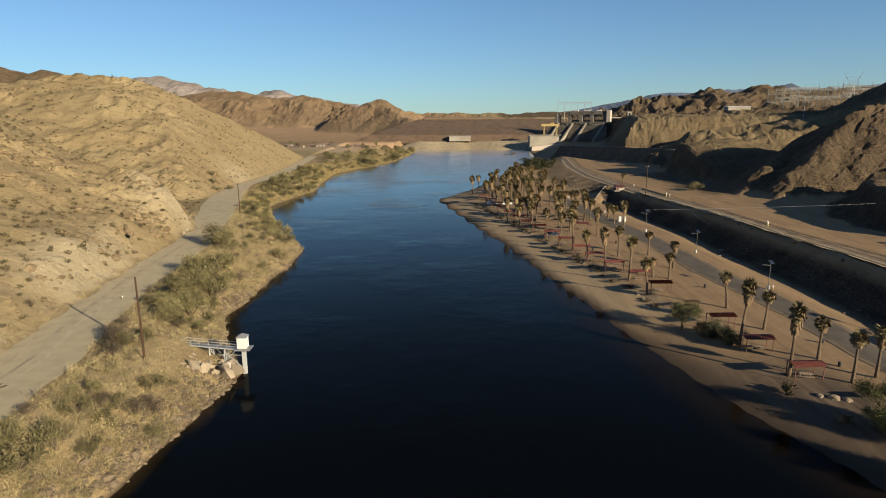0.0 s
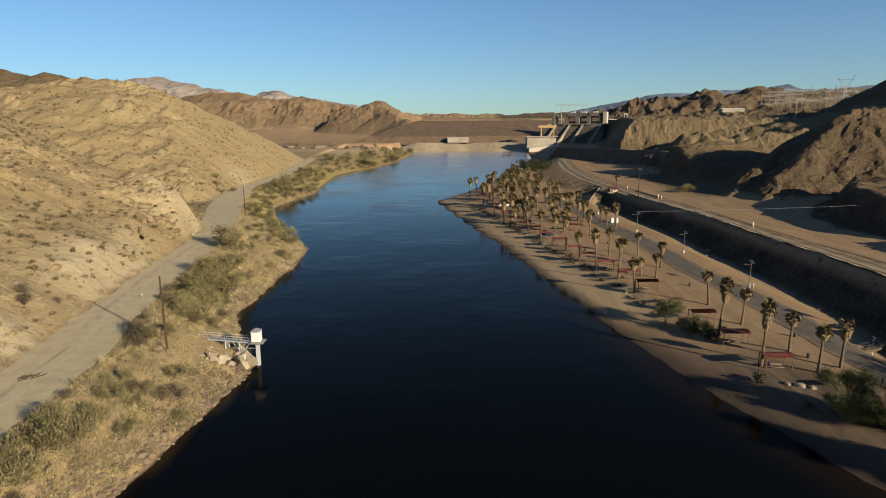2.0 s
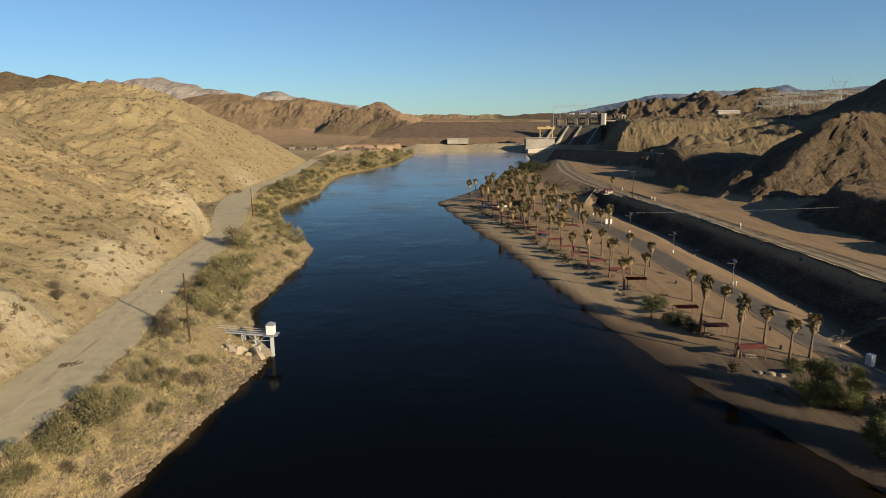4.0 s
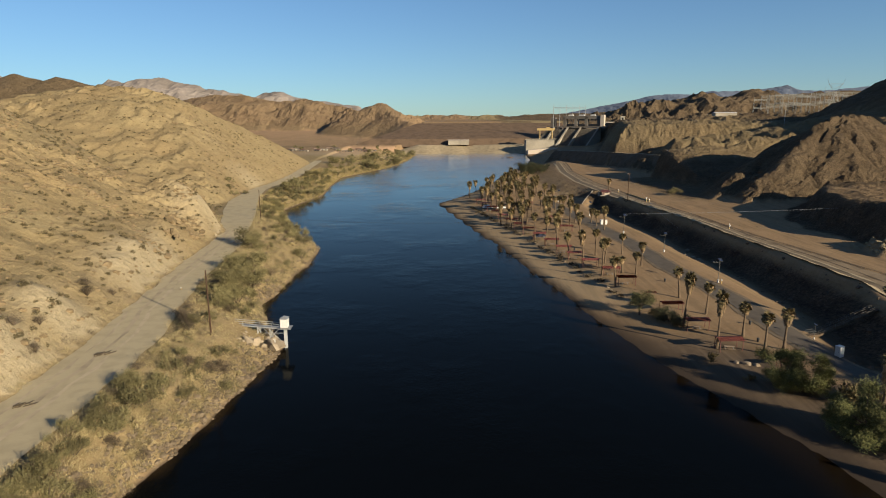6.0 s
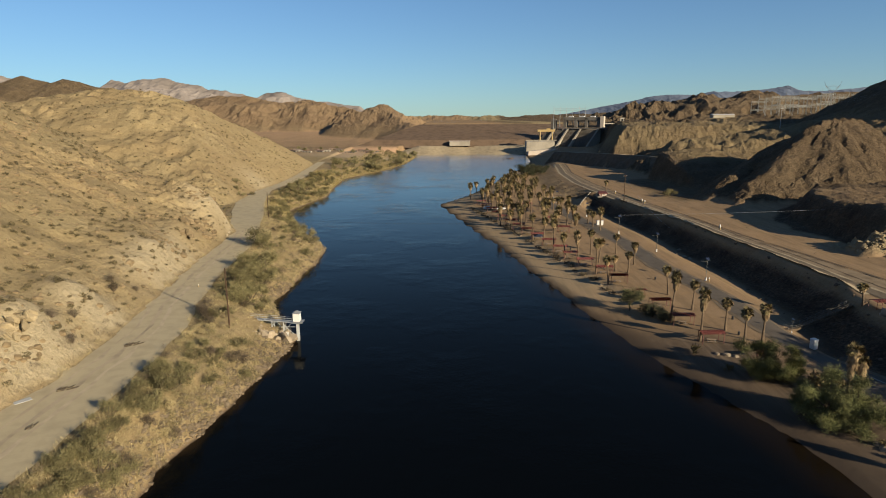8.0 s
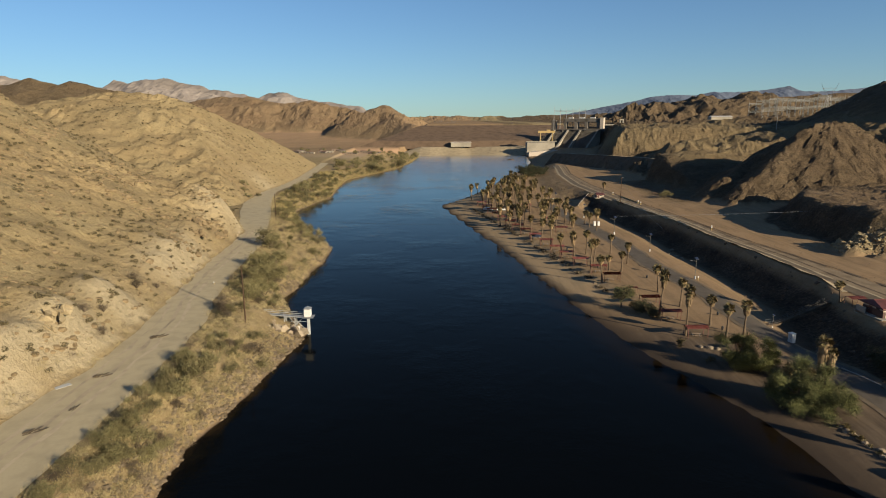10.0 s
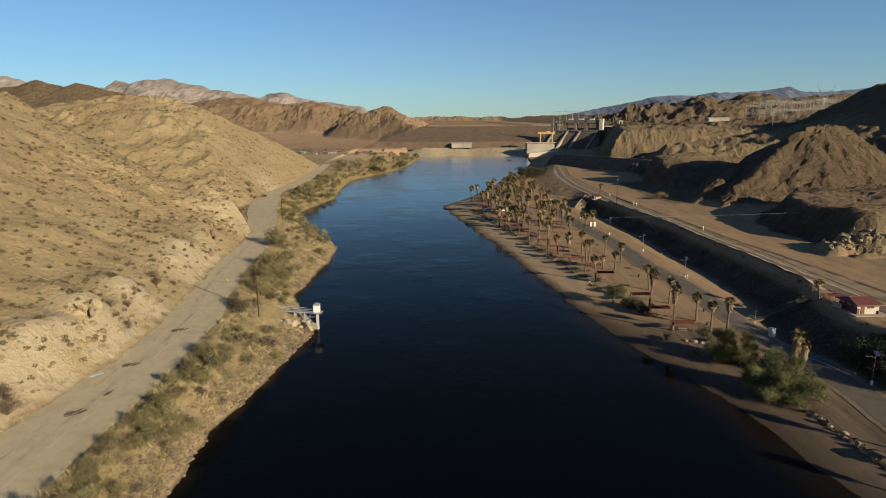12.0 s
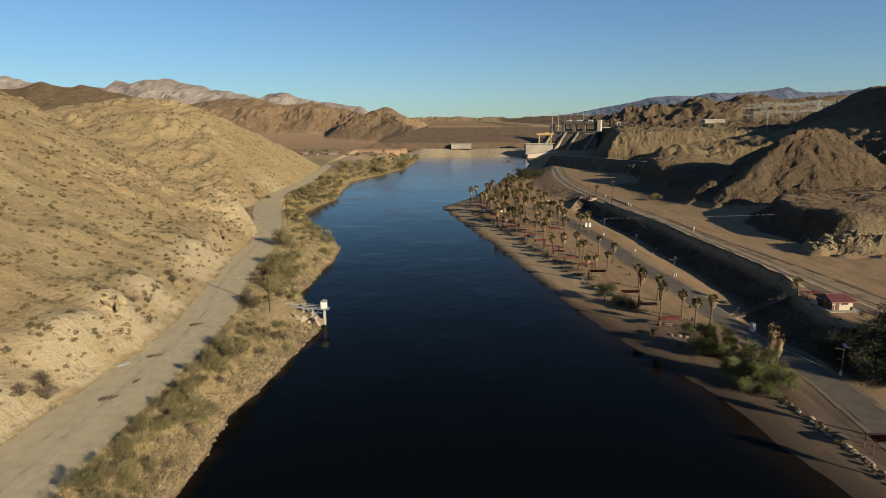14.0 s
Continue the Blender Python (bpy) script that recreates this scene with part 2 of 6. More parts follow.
PALE_BANK = plain("pale_rubble", (0.40, 0.32, 0.205), 0.95, vary=0.3, scale=0.3, relief=0.08, dark=0.75)

# ---- terrain ----
LEFT = ((-4000, -60), (-200, -50), (0, -44), (23, -43), (45, -44), (64, -41), (84, -38), (94, -36.5), (101, -36), (112, -43), (131, -50), (158, -48),
        (190, -47), (205, -49), (231, -63), (272, -78), (305, -89), (369, -80), (420, -84), (490, -87), (600, -54), (700, -42), (812, -37), (828, -60), (900, -78))
RIGHT = ((-4000, 100), (-200, 78), (0, 64), (27, 60), (35, 58), (49, 57), (56, 55.5), (64, 52.5), (75, 49), (82, 46.2), (94, 43), (107, 40), (124, 37), (140, 34.5), (163, 30), (205, 22.5),
         (241, 14.8), (300, 3), (321, -1), (333, -1), (345, 5), (371, 16), (440, 38), (527, 57), (591, 83), (700, 105), (835, 117), (860, 100))
ROAD_OUT = ((-200, -52), (8, -53.5), (49, -53.8), (72, -54.6), (88, -56), (100, -59.5), (132, -65), (176, -69), (217, -79), (246, -86), (263, -91), (300, -101), (330, -108), (357, -113), (387, -112), (441, -111), (575, -122), (620, -126))
ROAD_IN = ((-200, -73), (28, -69.5), (48, -68.5), (62, -67.2), (82, -69), (113, -73.3), (151, -78.6), (168, -80), (200, -84), (217, -92), (246, -101), (263, -107), (300, -117), (330, -120), (357, -122), (387, -121), (441, -121), (575, -130), (620, -133))
ROAD_Z = ((0, 8.3), (200, 8.0), (280, 6.5), (400, 6.0), (620, 8.0))
FOOT = ((-200, 100), (40, 92), (60, 86), (80, 85), (95, 87), (118, 92), (150, 94), (188, 92), (215, 93), (257, 88.5), (300, 86), (340, 82), (365, 74), (394, 70), (470, 73), (520, 82), (700, 120), (860, 138))
TOP = ((-200, 118), (40, 112), (75, 102), (88, 99), (100, 101), (118, 105.5), (150, 105), (188, 102), (215, 102.5), (257, 98), (300, 95), (394, 90.5), (470, 94.5), (520, 101), (700, 140), (860, 170))
TOP_Z = ((0, 7), (240, 7.2), (320, 6.2), (520, 6), (700, 10))
HIGH_IN = ((-200, 119), (60, 112), (99, 108.5), (118, 107.5), (150, 107), (188, 104), (215, 104), (257, 99.5), (300, 96.5), (394, 92.5), (470, 97), (520, 104), (600, 113))
HIGH_OUT = ((-200, 133), (60, 126), (99, 122.5), (127, 121), (156, 117.5), (188, 113.5), (247, 110), (300, 107), (394, 104), (475, 107), (520, 114), (600, 123))
PARK_MID = ((-60, 72), (0, 74), (30, 79.3), (54, 81.5), (76, 81.5), (93, 78.5), (110, 77.5), (125, 77), (140, 75.5), (162, 72.5), (200, 72), (240, 68), (300, 62), (400, 55))


def along(y, table):
    return np.interp(y, [p[0] for p in table], [p[1] for p in table])


def smooth(t):
    t = np.clip(t, 0, 1)
    return t * t * (3 - 2 * t)


def lattice(x, y, seed):
    v = np.sin(x * 127.1 + y * 311.7 + seed * 74.7) * 43758.5453
    return v - np.floor(v)


def value_noise(x, y, seed=0):
    ix, iy = np.floor(x), np.floor(y)
    u, v = smooth(x - ix), smooth(y - iy)
    a, b = lattice(ix, iy, seed), lattice(ix + 1, iy, seed)
    c, d = lattice(ix, iy + 1, seed), lattice(ix + 1, iy + 1, seed)
    return (a + (b - a) * u) * (1 - v) + (c + (d - c) * u) * v


def fbm(x, y, size, octaves=5, seed=0, ridged=False):
    total, amp, norm = 0.0, 1.0, 0.0
    for k in range(octaves):
        cs, sn = math.cos(k * 1.1 + 0.4), math.sin(k * 1.1 + 0.4)
        n = value_noise((x * cs - y * sn) / size * 2 ** k, (x * sn + y * cs) / size * 2 ** k, seed + k * 13) * 2 - 1
        total, norm, amp = total + amp * ((1 - 2 * np.abs(n)) if ridged else n), norm + amp, amp * 0.55
    return total / norm


def ridge(x, y, pts, slope, round_=6.0):
    """Height of a crest that runs through pts (x, y, z) and falls away at the slope on both sides."""
    best = np.full(np.shape(x), -1e3)
    for (x0, y0, z0), (x1, y1, z1) in zip(pts, pts[1:]):
        dx, dy = x1 - x0, y1 - y0
        t = np.clip(((x - x0) * dx + (y - y0) * dy) / (dx * dx + dy * dy), 0, 1)
        d = np.hypot(x - x0 - t * dx, y - y0 - t * dy)
        best = np.maximum(best, z0 + t * (z1 - z0) - slope * (np.sqrt(d * d + round_ ** 2) - round_))
    return best


def terrain(x, y):
    """Ground height and the zone weights dark rock and painted shade, sand, pale rock at each place."""
    xl, xr = along(y, LEFT), along(y, RIGHT)
    wob = fbm(x, y, 9.0, 3, 5) * 1.3
    dl, dr = xl - x + wob * (y < 620), x - xr + fbm(x, y, 30, 2, 6) * (0.8 - 0.6 * smooth((y - 200) / 60))
    n1, n2, n3 = fbm(x, y, 60, 5, 1, True), fbm(x, y, 22, 5, 2, True), fbm(x, y, 5, 4, 3)
    rill_x = fbm(x * 0.22 + 3 * n1, y, 11, 4, 41, True)
    rill_y = fbm(x, y * 0.25 + 4 * n1, 15, 5, 43, True)
    # left bank, road bench and hill
    xo, xi, zr = along(y, ROAD_OUT), along(y, ROAD_IN), along(y, ROAD_Z)
    t = np.clip(dl / np.maximum(xl - xo, 4), 0, 1)
    left = zr * (1 - (1 - t) ** 2.0) + n3 * 0.7 * np.sin(np.pi * t)
    u = np.maximum(xi - x, 0)
    rock = np.clip(u / 5, 0, 1)
    plane = zr + np.where(u < 102, 0.57 * u, 58 + 0.3 * (u - 102) - 0.0003 * (u - 102) ** 2)
    end = 219 + n1 * 6
    spur = plane - 0.9 * np.maximum(y - end, 0) + rock * (n1 * 1.9 + n2 * 1.3 + fbm(x, y, 12, 3, 61) * 0.8 + n3 * 0.75)
    spur = spur + 8.0 * np.exp(-((y - 200 - n1 * 4) / 13.0) ** 2) * smooth((u - 0.5) / 6) * (1 - smooth((u - 12) / 24))
    lump = 4.5 * np.exp(-((y - 131) / 17.0) ** 2) + 3.6 * np.exp(-((y - 86) / 7.0) ** 2) + 4.5 * np.exp(-((y - 69) / 5.0) ** 2) + 4.6 * np.exp(-((y - 51) / 10.0) ** 2) + 3.5 * np.exp(-((y - 22) / 9.0) ** 2) + 3.0 * np.exp(-((y - 164) / 9.0) ** 2)
    spur = spur + lump * smooth((u - 0.5) / 6.5) * (1 - smooth((u - 7) / 18)) + rock * 1.6 * fbm(x, y, 7, 3, 71, True) * np.exp(-((y - 160) / 10.0) ** 2) * np.exp(-((u - 9) / 7.0) ** 2)
    patch = 0.75 * smooth(fbm(x, y, 30, 3, 51) * 2.6 - 0.25) + 0.95 * np.exp(-((y - 192) / 26.0) ** 2) * np.exp(-(u / 55.0) ** 2)
    patch = patch + 0.9 * np.exp(-((u - 42) / 38.0) ** 2) * np.exp(-((y - 400) / 45.0) ** 2)
    ledge = fbm(x + 3 * n3, y + 2 * n2, 8, 3, 53)
    crags = rock * patch * (np.floor(ledge * 5 + n3) / 5 * 1.7 + np.maximum(fbm(x, y, 6, 3, 55, True), 0) * 1.5 + np.maximum(n3, 0) * 0.8)
    spur = spur + crags
    far = ridge(x, y, ((-900, 420, 88), (-420, 400, 64), (-300, 410, 63), (-262, 420, 68), (-228, 428, 70), (-170, 450, 40), (-124, 480, 8)), 0.40, 12) + rock * (n1 * 3.4 + n2 * 2.6 + rill_x * 1.8 + n3 * 1.4) + crags * 1.3
    flats = zr + np.clip((y - 560) * 0.012, 0, 8) + u * 0.012
    olive = ridge(x, y, ((-900, 720, 104), (-513, 700, 93), (-495, 700, 101), (-460, 700, 92), (-448, 700, 97), (-427, 700, 92), (-395, 705, 85), (-330, 720, 52), (-270, 740, 14)), 0.42, 5) + rock * (n1 * 3 + n2 * 2)
    hill = np.maximum(np.maximum(np.where(y < 330, spur, -99), np.maximum(far, olive)), flats + n3 * 0.2)
    hill = np.minimum(hill, zr + (0.85 + 0.9 * np.exp(-((y - 200) / 16.0) ** 2) + 0.08 * lump) * u + n3 * 1.2 * np.clip(u / 3, 0, 1))
    left = np.where(x < xi, np.maximum(hill, zr - 0.2), left)
    # right: beach, park, embankment, road terrace
    xf, xt, zt = along(y, FOOT), along(y, TOP), along(y, TOP_Z)
    firm = smooth((y - 105) / 40)
    park = 2.1 * (1 - np.exp(-(np.maximum(dr, 0) / (24 - 9 * firm)) ** 1.45)) + n3 * 0.12 * np.clip(dr / 8, 0, 1)
    park = park + firm * 0.75 * smooth(dr / 2.2) * np.exp(-np.maximum(dr, 0) / 26)
    # low scarp where the park lawn drops to the beach
    scarp = dr - 14.5 + fbm(x, y, 6, 3, 33) * 1.6
    park = park + firm * 0.55 * (smooth(scarp / 0.9) - 0.5) * np.exp(-(scarp / 9.0) ** 2)
    # strip at the slope's foot sunk so the terrace shadow reaches further
    park = park - 1.75 * np.exp(-((x - xf + 1.5) / 6.0) ** 2) * smooth((y - 70) / 20) * (y < 330)
    bank = np.clip((x - xf - 2.5) / (xt - xf - 2.5), 0, 1) ** (1.7 - 0.7 * smooth((y - 335) / 30))
    shelf = zt + np.clip(x - xt - 26, 0, 400) * 0.05 + n3 * 0.25 * np.clip((x - xt - 18) / 10, 0, 1)
    right = park * (1 - bank) + shelf * bank + n3 * 0.6 * np.sin(np.pi * bank)
    right = right + 1.35 * np.exp(-((x - xt - 0.6) / 1.5) ** 2) * smooth((y - 112) / 8) * (y < 300)
    fan = ridge(x, y, ((97, 338, 6.9), (90, 335, 6.5), (84, 322, 4.9), (78, 309, 2.9)), 0.5, 0.4)
    right = np.maximum(right, fan + n3 * 0.35)
    amp = np.clip((x - xt - 25) / 30, 0, 1)
    n4 = fbm(x + 4 * n2, y + 4 * n1, 52, 6, 31, True)
    crag = fbm(x + 2 * n3, y + 2 * n2, 13, 4, 81, True)
    soften = 1 - 0.3 * smooth((x - 150) / 30) * smooth((y - 395) / 20) * (y < 700) * (x < 345)
    soften = np.where((y < 246) & (x > 140), 0.3, soften) * np.where(y > 1000, 2.2, 1.0)
    cone = np.exp(-((x - 215) / 70.0) ** 4) * np.exp(-((y - 305) / 62.0) ** 4)
    soften = soften * (1 - 0.72 * cone)
    # rills that run down the cone's faces
    bear = np.arctan2(y - 335, x - 238) * 17
    rills = fbm(bear + n2 * 0.8, np.hypot(x - 238, y - 335) * 0.10, 2.2, 4, 47, True)
    rough = amp * (soften * (n4 * 5.0 + n2 * 3.4 + rill_y * 2.2 + crag * 2.0 + n3 * 1.0 - 2.5) + cone * (rills * 2.0 + n4 * 0.8 + n3 * 0.7 - 0.6))
    crag_bits = fbm(x, y, 5.5, 3, 97, True)
    hills = ridge(x, y, ((150, 268, 8.5), (163, 280, 17), (180, 294, 26), (198, 308, 36), (214, 319, 45), (226, 327, 49.5), (237, 333, 51), (250, 337, 48.5), (266, 341, 40), (282, 344, 31), (305, 350, 24)), 0.74, 2.5)
    hills = np.maximum(hills, ridge(x, y, ((143, 284, 8), (156, 298, 17), (176, 318, 24), (200, 334, 34), (226, 344, 42)), 0.72, 2.5))
    hills = np.maximum(hills, ridge(x, y, ((400, 330, 71), (352, 348, 56), (322, 352, 43), (300, 352, 30)), 0.62, 4))
    hills = np.maximum(hills, ridge(x, y, ((186, 428, 26), (191, 430, 31), (203, 430, 25), (237, 440, 31), (270, 450, 36)), 0.78, 4))
    hills = np.maximum(hills, ridge(x, y, ((184, 474, 22), (194, 472, 31), (215, 470, 30), (238, 480, 29)), 0.7, 4))
    hills = np.maximum(hills, ridge(x, y, ((400, 300, 72), (378, 417, 82), (410, 520, 84), (520, 560, 88), (700, 600, 96)), 0.52, 6))
    hills = np.maximum(hills, ridge(x, y, ((215, 505, 31), (250, 500, 35), (300, 480, 44), (340, 470, 50)), 0.5, 6))
    brim = along(y, ((130, 142), (160, 138), (175, 136), (200, 135), (222, 138), (240, 149), (262, 170))) + n2 * 3.0 + n3 * 1.2
    apron = ridge(x, y, ((176, 410, 30), (188, 416, 31), (206, 420, 30)), 0.3, 6) + n2 * 1.2 + n3 * 0.5 - 40 * (1 - smooth((x - 138) / 20)) - 40 * smooth((y - 405) / 25)
    hills = np.maximum(hills, apron - rough * 0.8)
    mesa = (19.5 + 0.012 * np.clip(x - 155, 0, 300)) * smooth((x - brim) / 20) * smooth((275 - y) / 26) * smooth((y - 150) / 22)
    hills = np.maximum(hills, mesa + n3 * 0.4 - 8 * (1 - smooth(mesa / 4)))
    knob = ridge(x, y, ((137, 165, 7.5), (144, 160, 11), (152, 158, 12), (164, 154, 12.5), (185, 150, 12)), 0.7, 3)
    hills = np.maximum(hills, knob + crag_bits * 4.6 + n3 * 1.8 - 0.5)
    hills = np.maximum(hills, ridge(x, y, ((350, 665, 51.5), (460, 665, 52.5), (560, 700, 62), (680, 720, 66)), 0.3, 60))
    plateau = 44 * smooth(np.minimum((x - 134 - 0.16 * (y - 500) - 22 * smooth((y - 620) / 80)) / 36, (y - 500 + 0.15 * (x - 165)) / 62)) - (y > 940) * 4
    hills = np.maximum(hills, plateau)
    hills = np.maximum(hills, ridge(x, y, ((300, 1180, 46), (351, 1180, 62), (367, 1180, 72), (384, 1180, 67), (422, 1180, 80), (452, 1180, 71), (504, 1180, 88), (526, 1180, 94), (571, 1180, 79), (608, 1180, 95), (669, 1200, 90), (900, 1300, 96), (1500, 1200, 110)), 0.36, 14))
    right = np.maximum(right, hills + rough)
    bed = -3.0
    h = np.where(dl > 0, left, np.where(dr > 0, right, np.maximum(bed, np.maximum(1.3 * dl, 0.06 * dr - 0.006 * dr * dr))))
    # behind the dam: the end of the reach and the open desert
    west = smooth((-30 - x) / 30)
    back = (7 + 37 * smooth((y - 905) / 115)) * (1 - west) + west * (11 + 18 * smooth((y - 860) / 420)) + n2 * 0.6
    w = smooth((y - 845 - 45 * smooth((x + 70) / 20) * smooth((130 - x) / 20)) / 30)
    h = h * (1 - w) + w * np.maximum(back, np.where(x > 150, h, -9))
    hill2 = ridge(x, y, ((-122, 1180, 77), (-98, 1110, 58), (-66, 1050, 44), (-50, 1010, 42), (-62, 965, 28), (-82, 930, 16)), 0.45, 5)
    for pts, slope in ((((-123, 1180, 77), (-160, 1230, 60), (-205, 1290, 62), (-245, 1350, 77), (-284, 1350, 88), (-307, 1350, 93), (-333, 1350, 85), (-370, 1350, 85), (-410, 1350, 95), (-445, 1350, 102), (-520, 1350, 100), (-552, 1350, 94), (-620, 1360, 80), (-1500, 1300, 90)), 0.42),
                       (((-500, 2300, 42), (0, 2350, 60), (260, 2300, 57), (520, 2250, 64), (900, 2200, 80)), 0.15)):
        hill2 = np.maximum(hill2, ridge(x, y, pts, slope, 5))
    away = np.clip((y - 1000) / 150, 0, 1)
    hill2 = hill2 + away * (fbm(x, y, 130, 6, 8, True) * 30 + n1 * 22 + n2 * 8 - 4) * np.clip(hill2 / 60 - 0.35, 0, 1.0) * (1 - 0.9 * np.clip((hill2 - 55) / 30, 0, 1)) * (0.35 + 0.65 * smooth((-140 - x) / 80))
    hill2 = hill2 + (y > 940) * (y < 1500) * np.clip(hill2 / 40 - 0.4, 0, 1) * (n1 * 2.2 + n2 * 2.2 - 1)
    h = np.maximum(h, np.where(y > 880, hill2, -99))
    dark = np.where(x > 60, 0.85, 0.0) * np.clip(amp * 1.5, 0, 1) + np.where((x < 150) & (y > 845), 0.5 + 0.2 * smooth((h - 30) / 15) * (x < -40), 0.0) * (1 - 0.6 * (y > 1900))
    dark = np.maximum(dark, 0.55 * smooth((y - 640) / 60) * (x < -60) * (u > 2))
    dark = np.maximum(dark, 0.7 * smooth((olive - np.maximum(far, flats)) / 4) * (y > 500) * (x < -150))
    tanned = smooth((x - 150) / 20) * smooth((340 - x) / 30) * smooth((y - 365) / 20) * smooth((h - 16) / 12) * (y < 660)
    dark = dark * (1 - 0.42 * tanned) * (1 - 0.2 * (x > 130) * (x < 200) * smooth((172 - y) / 10) * (y > 140))
    # dark rubble tone on the terrace slope, deepened to stand in for shade
    slope_shade = np.clip(np.sin(np.pi * np.clip((x - xf + 3) / (xt - xf + 3), 0, 1)) * 1.6, 0, 1) * (y < 600) * (y > 55) * (1 - 0.55 * smooth((y - 340) / 15))
    dark = np.maximum(dark, slope_shade)
    dark = np.maximum(dark, 0.9 * (x > -75) * (x < -15) * (y > 872) * (y < 1080))
    gully = np.exp(-((y - (235 + n1 * 6)) / 13.0) ** 2) * (x < xi - 10) * (y < 330) * 0.25
    dark = np.maximum(dark, gully)
    cut = np.clip(1.5 * np.exp(-((y - 207 - n1 * 6) / 20.0) ** 2), 0, 1) * np.clip(1.5 - u / 15, 0, 1) * (u > 0.5)
    face = np.exp(-((y - 132) / 19.0) ** 2) + np.exp(-((y - 86) / 6.0) ** 2) + np.exp(-((y - 68) / 6.0) ** 2) + np.exp(-((y - 50) / 11.0) ** 2) + np.exp(-((y - 22) / 10.0) ** 2)
    cut = np.maximum(cut, np.clip(face * 1.6, 0, 1) * np.clip(2.0 - u / 8, 0, 1) * (u > 0.5) * smooth((fbm(x, y, 14, 3, 21) + 0.7) * 2.2))
    cut = np.maximum(cut, np.exp(-((y - 372) / 16.0) ** 2) * np.clip(1 - u / 22, 0, 1) * (u > 0.5))
    sandy = np.where(dr > 0, 1 - np.clip(amp, 0, 1) * (h > zt + 3), 0.0) * (y < 845)
    sandy = np.maximum(sandy, 0.35 * (x > 158) * (y < 236) * (y > 170))
    cut = np.maximum(cut, 0.35 * firm * (dr > 0.3) * smooth((19 - dr) / 5) * (y < 600))
    sandy = np.where((dr <= 0) & (dl <= 0), 1.0, sandy)
    sandy = sandy * (1 - slope_shade * (dr > 0)) * (1 - 0.5 * tanned)
    silt = (dr > -12) * smooth((112 - y) / 20) * smooth((27 - dr) / 8)
    # terrace beside the cone hill painted dark where the hill's shadow lies
    cove_shade = smooth((x - 122 - n2 * 4) / 8) * smooth((y - 284) / 12) * smooth((412 - y) / 12) * (x < 190) * (1 - smooth((h - 14) / 5) * smooth((y - 360) / 15))
    sandy = sandy * (1 - 0.85 * cove_shade)
    dark = np.maximum(dark, 0.8 * cove_shade * (1 - 0.6 * tanned))
    # shaded west side of the mesa, painted as dark ground
    flank_shade = smooth((mesa - 0.3) / 1.5) * (1 - smooth((mesa - 17.5) / 2)) * (x > 120)
    sandy = sandy * (1 - flank_shade)
    dark = np.maximum(dark, 0.95 * flank_shade)
    lump2 = np.exp(-((x - 156) / 26.0) ** 4) * np.exp(-((y - 158) / 10.0) ** 2) * (h > zt + 1.0)
    sandy = sandy * (1 - lump2)
    dark = np.maximum(dark * (1 - 0.5 * lump2), 0.45 * lump2)
    cut = np.maximum(cut, 0.35 * lump2)
    plain_ = smooth((y - 640) / 60) * (x < 100) * (y < 1300) * (1 - smooth((h - 8 - 19 * smooth((y - 860) / 420)) / 5)) * (dl > 0)
    sandy = np.maximum(sandy, 0.85 * plain_)
    dark = dark * (1 - 0.8 * plain_)
    cut = np.maximum(cut, 0.9 * plain_)
    sandy = np.maximum(sandy, (dl > 0) * (u < 1) * 0.15)
    return h, np.stack((np.clip(dark, 0, 1), np.clip(sandy, 0, 1), np.clip(cut * 0.9, 0, 1), np.maximum(np.clip(patch * rock * 0.9 - 0.1, 0, 1) * (dl > 0) * (y < 640) * (u > 2), silt * (x > 0))), -1)


def ground_z(x, y):
    return float(terrain(np.array([float(x)]), np.array([float(y)]))[0][0])


def steps(*spans):
    """Grid lines: runs of (start, end, step at the start, step at the end)."""
    out = []
    for a, b, s0, s1 in spans:
        v = a
        while v < b - 0.5 * min(s0, s1):
            out.append(v)
            v += s0 + (s1 - s0) * (v - a) / (b - a)
    return np.array(out + [spans[-1][1]], float)


GX = steps((-4800, -700, 150, 25), (-700, -210, 9, 2.2), (-210, -30, 1.5, 1.3), (-30, 20, 6, 3), (20, 130, 1.6, 1.6), (130, 300, 1.7, 2.4), (300, 800, 3, 20), (800, 4800, 25, 150))
GY = steps((-4700, -300, 200, 30), (-300, 10, 25, 2), (10, 330, 1.6, 1.8), (330, 620, 2, 4), (620, 1500, 4, 14), (1500, 4800, 15, 60))


def grid_mesh(name, xs, ys):
    x, y = np.meshgrid(xs, ys)
    h, zones = terrain(x.ravel(), y.ravel())
    nx, ny = len(xs), len(ys)
    me = bpy.data.meshes.new(name)
    co = np.stack((x.ravel(), y.ravel(), h), -1)
    i = (np.arange(ny - 1)[:, None] * nx + np.arange(nx - 1)[None, :]).ravel()
    me.from_pydata(co.tolist(), [], np.stack((i, i + 1, i + nx + 1, i + nx), -1).tolist())
    att = me.color_attributes.new("zone", "FLOAT_COLOR", "POINT")
    att.data.foreach_set("color", zones.ravel())
    xm, ym, hm = x.ravel()[i], y.ravel()[i], h[i]
    craggy = ((xm > 126) & (hm > 9.5) & (ym > 140)) | ((ym > 900) & (hm > 32)) | (zones[i, 3] > 0.55)
    me.polygons.foreach_set("use_smooth", (~craggy).tolist())
    me.materials.append(GROUND)
    return me


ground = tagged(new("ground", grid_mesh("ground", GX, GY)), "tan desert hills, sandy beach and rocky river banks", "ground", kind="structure")


